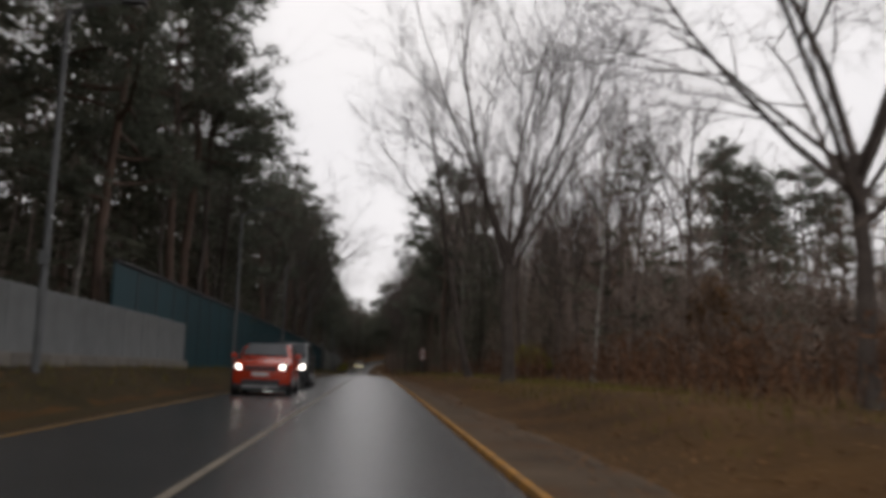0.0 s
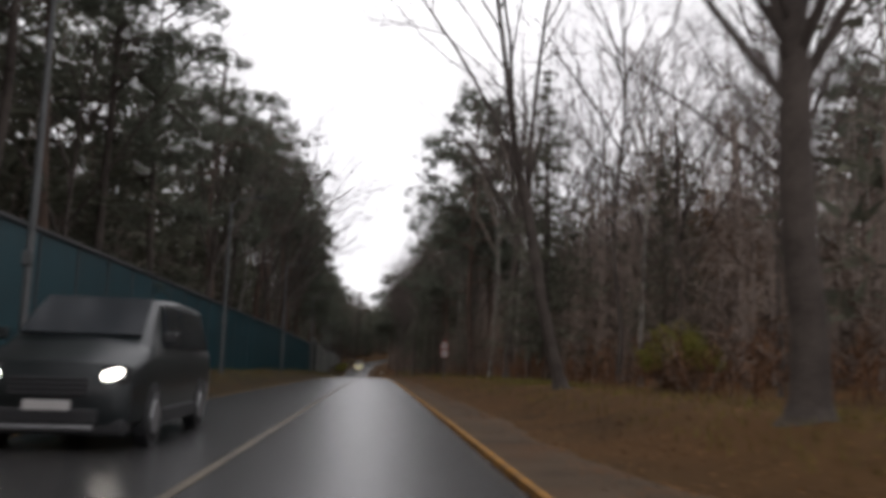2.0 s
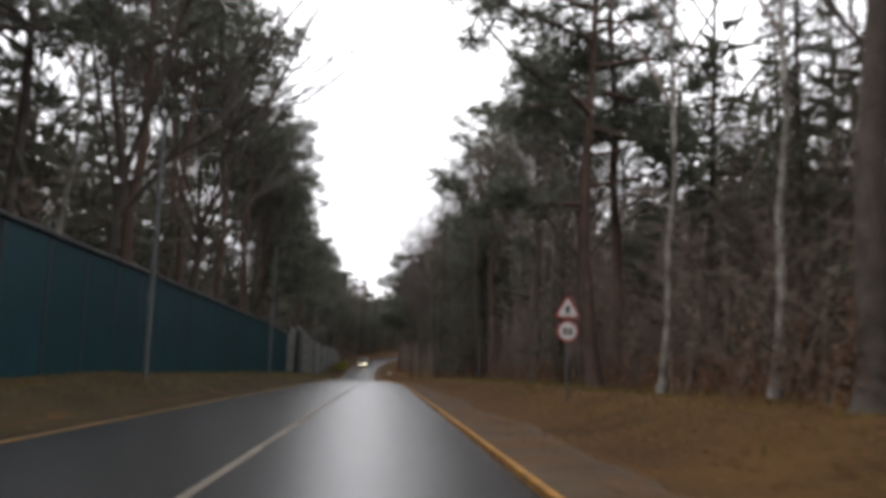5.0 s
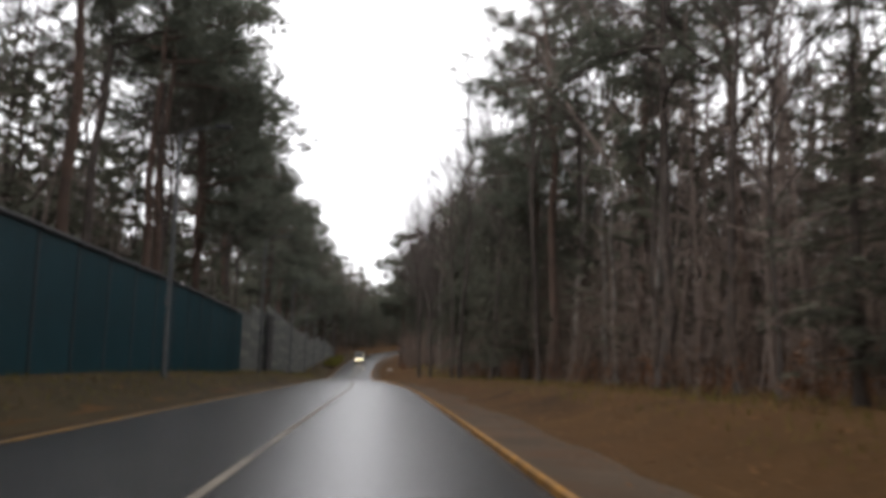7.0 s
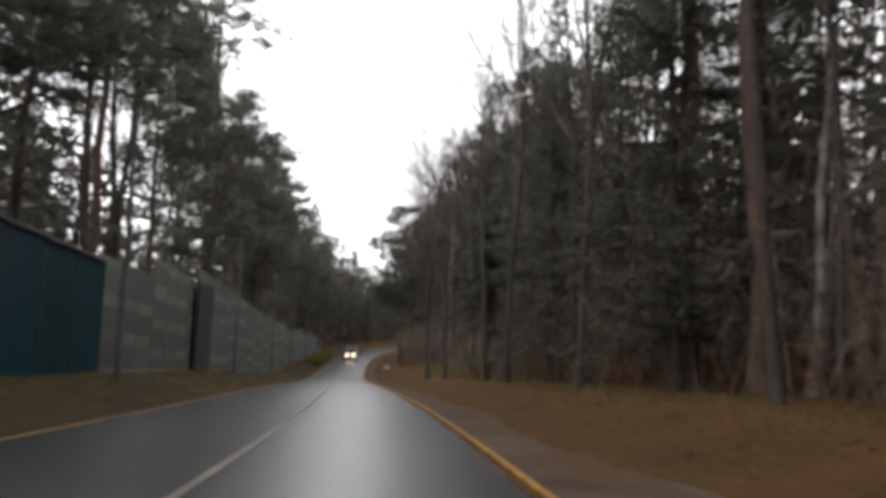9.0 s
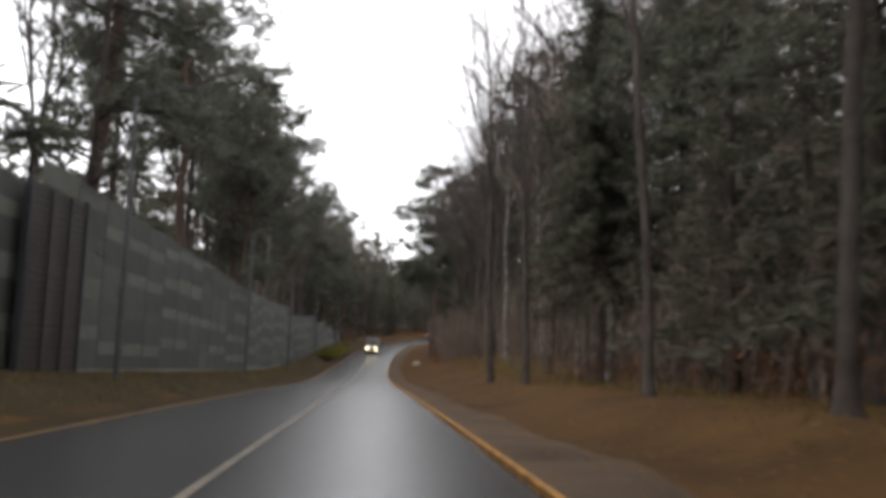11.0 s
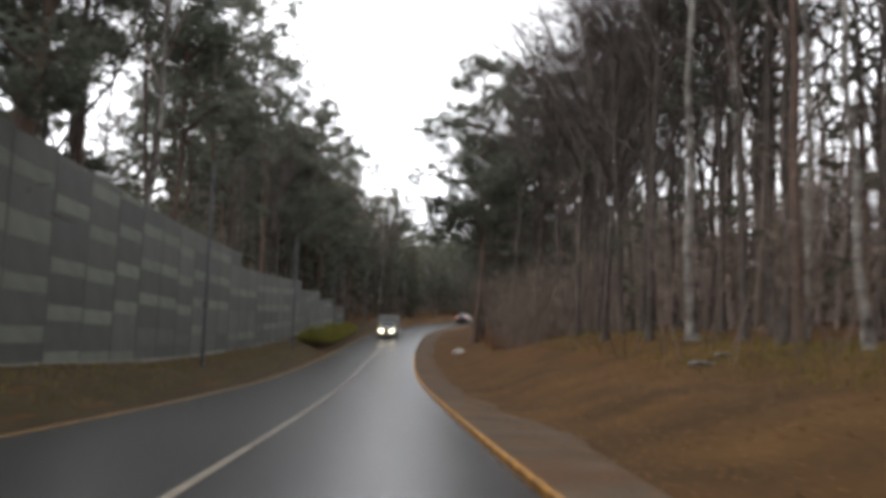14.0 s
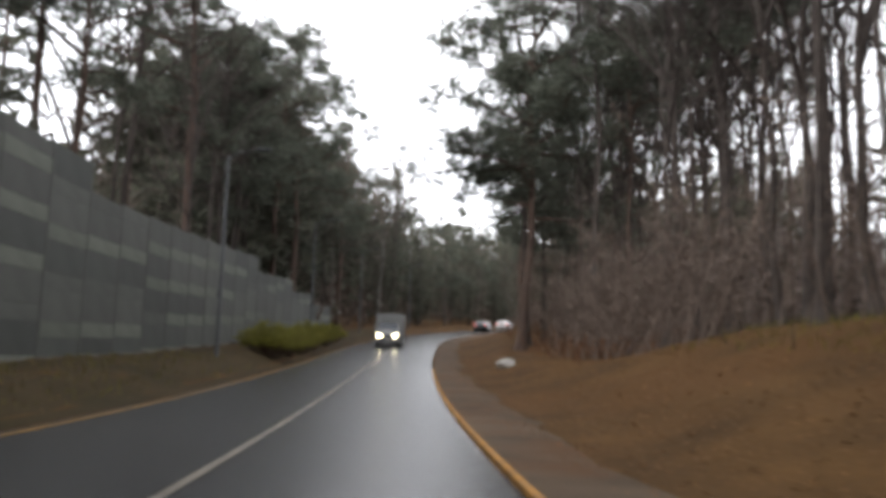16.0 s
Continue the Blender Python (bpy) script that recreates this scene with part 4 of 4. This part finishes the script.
# ---- vehicles ----
GLASS = material("car_glass", (0.022, 0.026, 0.03), 0.12, (0.015, 0.018, 0.021), 1, 5, 0.0, spec=0.22)
RUBBER = material("tyre_rubber", (0.02, 0.02, 0.02), 0.8, (0.012, 0.012, 0.012), 3, 30, 0.2)
ALLOY = material("wheel_alloy", (0.35, 0.35, 0.36), 0.35, (0.2, 0.2, 0.2), 4, 20, 0.0, metal=0.7)
PLASTIC = material("black_plastic", (0.025, 0.025, 0.027), 0.6, (0.015, 0.015, 0.016), 3, 30, 0.1)
RED_PAINT = material("red_car_paint", (0.425, 0.03825, 0.01275), 0.25, (0.357, 0.0306, 0.0102), 0.8, 8, 0.0)
GREY_PAINT = material("dark_grey_car_paint", (0.013, 0.017, 0.018), 0.3, (0.009, 0.012, 0.013), 0.8, 8, 0.0)
WHITE_PAINT = material("white_car_paint", (0.42, 0.41, 0.40), 0.3, (0.34, 0.33, 0.32), 0.8, 8, 0.0)
BOX_GREY = material("dull_box_panel", (0.24, 0.24, 0.232), 0.55, (0.16, 0.16, 0.152), 0.7, 9, 0.0)
HEADLIGHT = glow("headlight_glow", (1.0, 0.96, 0.85), 14.0)
HEADLIGHT_WARM = glow("warm_headlight_glow", (1.0, 0.86, 0.5), 10.0)
TAIL = glow("tail_light_glow", (1.0, 0.08, 0.04), 0.8)


def make_vehicle(name, label, paint, rows, wheels, radius, screen, sides, light, beam, nose, mirror_y, cargo=None):
    """A vehicle facing -y. rows: y, floor, half width, belt, half roof, roof."""
    top = tagged(new(name), label, "car" if cargo is None else "truck")
    verts, faces = [], []
    for y, lo, hw, belt, ht, roof in rows:
        half = [(0, lo), (hw * 0.8, lo), (hw * 0.97, lo + 0.1), (hw, lo + 0.35 * (belt - lo)), (hw * 0.985, belt - 0.06), (hw * 0.95, belt), (ht, roof - 0.05), (ht * 0.9, roof), (0, roof + 0.025)]
        ring = [(x, z) for x, z in half] + [(-x, z) for x, z in half[-2:0:-1]]
        verts += [Vector((x, y, z)) for x, z in ring]
    n = len(verts) // len(rows)
    for i in range(len(rows) - 1):
        for k in range(n):
            faces.append((i * n + k, i * n + (k + 1) % n, (i + 1) * n + (k + 1) % n, (i + 1) * n + k))
    faces += [tuple(range(n))[::-1], tuple(range((len(rows) - 1) * n, len(rows) * n))]
    body = mesh_ob("body", verts, faces, paint, top, flat=False)
    body.data.set_sharp_from_angle(angle=radians(38))
    # panes: four corners each, 12 mm thick
    def pane(nm, corners, out):
        bm = bmesh.new()
        o = Vector(out).normalized()
        a = [bm.verts.new(Vector(c) + o * 0.014) for c in corners]
        b = [bm.verts.new(Vector(c) - o * 0.02) for c in corners]
        bm.faces.new(a)
        bm.faces.new(b[::-1])
        for i in range(4):
            bm.faces.new((a[(i + 1) % 4], a[i], b[i], b[(i + 1) % 4]))
        return part(nm, bm, GLASS, top)
    (ya, wa, za), (yb, wb, zb) = screen
    pane("windscreen", [(-wa, ya, za), (wa, ya, za), (wb, yb, zb), (-wb, yb, zb)], (0, -(zb - za), yb - ya))
    for s in (-1, 1):
        for y0, y1, xb, z0, xt, z1, slant in sides:
            pane("side_window", [(s * xb, y0, z0), (s * xb, y1, z0), (s * xt, y1 - 0.02, z1), (s * xt, y0 + slant, z1)], (s, 0, 0.45))
        lx, ly, lz, lw, lh = light
        bm = bmesh.new()
        box_at(bm, Matrix.Translation((s * lx, ly, lz)) @ Matrix.Rotation(radians(-s * 14), 4, "Z"), lw, 0.12, lh, 0.03)
        h = part("headlight", bm, PLASTIC, top, "lit headlight in a dark housing")
        bm = bmesh.new()
        bmesh.ops.create_uvsphere(bm, u_segments=12, v_segments=8, radius=lh * 0.5, matrix=Matrix.Translation((s * lx, ly - 0.05, lz)) @ Matrix.Rotation(radians(-s * 16), 4, "Y") @ Matrix.Diagonal((1.5, 0.8, 0.62, 1)))
        part("lens", bm, beam, h, "glowing lamp lens")
        bm = bmesh.new()
        box_at(bm, Matrix.Translation((s * (rows[4][2] + 0.09), mirror_y, screen[0][2] - 0.02)), 0.2, 0.12, 0.15, 0.03)
        part("mirror", bm, paint, top)
        bm = bmesh.new()
        box_at(bm, Matrix.Translation((s * rows[-2][2] * 0.82, rows[-1][0] - 0.02, rows[-2][3] - 0.12)), 0.22, 0.1, 0.2, 0.03)
        part("tail_light", bm, TAIL, top)
        for y in wheels:
            bm = bmesh.new()
            m = Matrix.Translation((s * (rows[4][2] - 0.10), y, radius)) @ Matrix.Rotation(radians(90), 4, "Y")
            bmesh.ops.create_cone(bm, cap_ends=True, segments=22, radius1=radius, radius2=radius, depth=0.22, matrix=m)
            bmesh.ops.bevel(bm, geom=[e for e in bm.edges if len(e.link_faces) == 2 and any(len(f.verts) > 4 for f in e.link_faces)], offset=0.03, segments=2, affect="EDGES")
            wheel = part("wheel", bm, RUBBER, top, flat=False)
            bm = bmesh.new()
            bmesh.ops.create_cone(bm, cap_ends=True, segments=22, radius1=radius * 1.2, radius2=radius * 1.17, depth=0.16, matrix=Matrix.Translation((s * (rows[4][2] - 0.072), y, radius + 0.02)) @ Matrix.Rotation(radians(90), 4, "Y"))
            part("wheel_arch", bm, PLASTIC, top)
            bm = bmesh.new()
            m2 = Matrix.Translation((s * (rows[4][2] + 0.012), y, radius)) @ Matrix.Rotation(radians(90), 4, "Y")
            bmesh.ops.create_cone(bm, cap_ends=True, segments=10, radius1=radius * 0.66, radius2=radius * 0.6, depth=0.03, matrix=m2)
            part("rim", bm, ALLOY, wheel)
    ny, nz, nw, nh = nose
    bm = bmesh.new()
    for k in range(4):
        box_at(bm, Matrix.Translation((0, ny, nz - nh / 2 + (k + 0.5) * nh / 4)), nw, 0.05, nh / 5, 0.008)
    part("grille", bm, PLASTIC, top)
    bm = bmesh.new()
    box_at(bm, Matrix.Translation((0, ny + 0.02, rows[1][1] + 0.14)), nw * 1.25, 0.10, 0.2, 0.04)
    part("lower_intake", bm, PLASTIC, top)
    bm = bmesh.new()
    box_at(bm, Matrix.Translation((0, ny - 0.045, nz - nh * 0.5 - 0.10)), 0.52, 0.015, 0.11, 0.004)
    part("number_plate", bm, SIGN_WHITE, top)
    for s in (-1, 1):
        bm = bmesh.new()
        box_at(bm, Matrix.Translation((s * (rows[4][2] - 0.025), (wheels[0] + wheels[1]) / 2, rows[1][1] + 0.09)), 0.09, wheels[1] - wheels[0] - 2.5 * radius, 0.2, 0.03)
        part("sill", bm, PLASTIC, top, "black plastic sill")
        bm = bmesh.new()
        box_at(bm, Matrix.Translation((s * nw * 0.66, ny + 0.06, rows[1][1] + 0.33)), 0.2, 0.06, 0.07, 0.02)
        part("fog_lamp", bm, ALLOY, top)
    bm = bmesh.new()
    box_at(bm, Matrix.Translation((0, rows[1][0] + 0.13, rows[1][1] + 0.03)), rows[1][2] * 1.9, 0.34, 0.2, 0.05)
    part("lower_bumper", bm, PLASTIC, top, "black plastic lower bumper")
    skid_z = rows[1][1] + 0.02
    bm = bmesh.new()
    box_at(bm, Matrix.Translation((0, ny + 0.03, skid_z)), nw * 1.15, 0.14, 0.07, 0.03)
    part("skid_plate", bm, ALLOY, top, "dull silver skid plate")
    if cargo:
        w, y0, y1, z0, z1 = cargo
        bm = bmesh.new()
        box_at(bm, Matrix.Translation((0, (y0 + y1) / 2, (z0 + z1) / 2)), w, y1 - y0, z1 - z0, 0.04)
        part("cargo_box", bm, BOX_GREY, top, "dull grey box body")
    return top


SUV_ROWS = ((-2.18, 0.38, 0.70, 0.80, 0.60, 0.85), (-2.10, 0.25, 0.86, 0.93, 0.78, 0.99), (-1.75, 0.22, 0.94, 1.03, 0.84, 1.08), (-1.2, 0.22, 0.96, 1.10, 0.85, 1.15), (-0.92, 0.22, 0.96, 1.13, 0.82, 1.19),
            (-0.12, 0.22, 0.96, 1.13, 0.75, 1.60), (0.7, 0.22, 0.96, 1.16, 0.75, 1.64), (1.55, 0.22, 0.96, 1.20, 0.71, 1.55), (2.05, 0.25, 0.93, 1.22, 0.74, 1.27), (2.17, 0.38, 0.86, 1.0, 0.7, 1.06))
VAN_ROWS = ((-2.45, 0.36, 0.72, 0.74, 0.6, 0.78), (-2.36, 0.24, 0.90, 0.92, 0.8, 0.98), (-1.95, 0.22, 0.96, 1.06, 0.86, 1.14), (-1.62, 0.22, 0.97, 1.12, 0.86, 1.22), (-1.5, 0.22, 0.97, 1.14, 0.84, 1.27),
            (-0.72, 0.22, 0.97, 1.15, 0.76, 1.84), (0.6, 0.22, 0.97, 1.16, 0.78, 1.90), (2.2, 0.22, 0.97, 1.16, 0.77, 1.86), (2.38, 0.25, 0.95, 1.15, 0.78, 1.6), (2.46, 0.36, 0.9, 1.0, 0.8, 1.1))
suv = make_vehicle("hatchback_car", "glossy red compact crossover with lit headlights", RED_PAINT, SUV_ROWS, (-1.35, 1.3), 0.37,
                   ((-0.88, 0.73, 1.255), (-0.17, 0.61, 1.635)), ((-0.66, 0.35, 0.932, 1.17, 0.785, 1.54, 0.5), (0.42, 1.5, 0.932, 1.21, 0.775, 1.53, 0.0)), (0.68, -2.08, 0.88, 0.36, 0.15), HEADLIGHT, (-2.17, 0.83, 0.96, 0.15), -0.7)
suv.matrix_basis = frame_at(31.6, -3.95, 0.0, 1.5) @ Matrix.Scale(1.07, 4)
van = make_vehicle("passenger_van", "dark grey passenger van with lit headlights", GREY_PAINT, VAN_ROWS, (-1.5, 1.5), 0.34,
                   ((-1.46, 0.74, 1.345), (-0.78, 0.68, 1.85)), ((-1.0, 0.2, 0.945, 1.20, 0.80, 1.78, 0.42), (0.28, 2.0, 0.945, 1.20, 0.80, 1.78, 0.0)), (0.70, -2.36, 0.87, 0.36, 0.2), HEADLIGHT, (-2.44, 0.72, 0.9, 0.22), -1.25)
van.matrix_basis = frame_at(41.5, -4.1, 0.0, 1) @ Matrix.Scale(1.08, 4)
truck = make_vehicle("box_truck", "small grey box truck with round lit headlights", BOX_GREY, VAN_ROWS, (-1.5, 1.5), 0.36,
                     ((-1.46, 0.74, 1.345), (-0.78, 0.68, 1.85)), ((-1.0, 0.0, 0.945, 1.20, 0.80, 1.78, 0.42),), (0.62, -2.42, 0.80, 0.3, 0.28), HEADLIGHT_WARM, (-2.44, 0.72, 0.9, 0.22), -1.25, (2.1, -0.6, 3.4, 0.7, 2.6))
truck.matrix_basis = frame_at(292.5, -2.4, 0.0, 0)
for u, w, paint, label, turn in ((350, 0.1, GREY_PAINT, "dark car driving away round the bend", 180), (364, 0.0, WHITE_PAINT, "white car driving away round the bend", 180)):
    o = make_vehicle("hatchback_car", label, paint, SUV_ROWS, (-1.35, 1.3), 0.37,
                     ((-0.88, 0.73, 1.255), (-0.17, 0.61, 1.635)), ((-0.66, 0.35, 0.932, 1.17, 0.785, 1.54, 0.5), (0.42, 1.5, 0.932, 1.21, 0.775, 1.53, 0.0)), (0.68, -2.08, 0.88, 0.36, 0.15), PLASTIC, (-2.17, 0.70, 0.8, 0.16), -0.7)
    o.matrix_basis = frame_at(u, w, 0.0, turn)


# ---- shrubs, stone, log ----
def make_shrub(name, label, seed, wide, tall, n, mat, size=0.16):
    rng = random.Random(seed)
    top = tagged(new(name), label, "shrub")
    sv, sf, cv, cf = [], [], [], []
    for _ in range(n):
        a, r = rng.uniform(0, 6.28), wide * rng.random() ** 0.6
        base = Vector((math.cos(a) * r * 0.35, math.sin(a) * r * 0.35, -0.1))
        tip = Vector((math.cos(a) * r, math.sin(a) * r, tall * rng.uniform(0.45, 1.0) * (1 - 0.45 * (r / wide) ** 2)))
        mid = base.lerp(tip, 0.5) + Vector((0, 0, tall * 0.12))
        tube(sv, sf, [base, mid, tip], [0.014, 0.01, 0.004], 3)
        for _ in range(9):
            tuft(cv, cf, mid.lerp(tip, rng.random()) + unit(rng) * 0.1, size * rng.uniform(0.8, 1.6), rng, 5)
    mesh_ob("branchwork", sv, sf, SHRUB, top)
    mesh_ob("foliage", cv, cf, mat, top)
    return top


bush = make_shrub("shrub", "yellow-green leafy shrub at the forest edge", 51, 1.6, 2.5, 150, YELLOW_LEAF, 0.24)
bush.matrix_basis = frame_at(57, 10.4)
verge_bush = make_shrub("shrub", "dense yellow-green roadside bush by the barrier", 52, 1.7, 1.8, 170, YELLOW_LEAF, 0.22)
verge_bush.matrix_basis = frame_at(267.5, -6.9)
for u, w, s in ((271, -6.8, 0.85), (275, -6.7, 0.9), (280, -6.9, 1.0), (286, -6.8, 0.85), (292, -7.0, 0.8)):
    copy_thing(verge_bush, frame_at(u, w, None, u * 31)).scale = (s, s, s)
for u, w, h in ((78, 21, 13.5), (116, 44, 19), (52, 21, 7)):
    o = make_shrub("oak_tree", "oak still holding russet brown leaves", 60 + u, h * 0.3, h, 260, RUST_LEAF, 0.45)
    o["category"] = "tree"
    o.matrix_basis = frame_at(u, w)
bm = bmesh.new()
bmesh.ops.create_icosphere(bm, subdivisions=3, radius=0.5)
for vert in bm.verts:
    vert.co += vert.co.normalized() * 0.16 * noise.noise(vert.co * 3.1)
    vert.co = Vector((vert.co.x * 1.0, vert.co.y * 0.7, max(-0.2, vert.co.z * 0.62)))
boulder = tagged(part("boulder", bm, STONE, None, flat=False), "pale rough boulder on the verge by the kerb", "boulder")
boulder.matrix_basis = frame_at(265, 5.0) @ Matrix.Translation((0, 0, 0.1))
v, f = [], []
tube(v, f, [Vector((-1.1, 0, 0.1)), Vector((-0.2, 0.1, 0.14)), Vector((0.9, -0.05, 0.1))], [0.11, 0.10, 0.07], 9)
f += [tuple(range(9))[::-1], tuple(range(18, 27))]
log = tagged(mesh_ob("log", v, f, BARK_BIRCH, None, flat=False), "short fallen birch log lying on the leaf bank", "log")
log.matrix_basis = frame_at(218.6, 8.5, None, 30) @ Matrix.Diagonal((0.5, 0.7, 0.7, 1))
copy_thing(log, frame_at(220.0, 9.6, None, 20)).scale = (0.28, 0.6, 0.6)
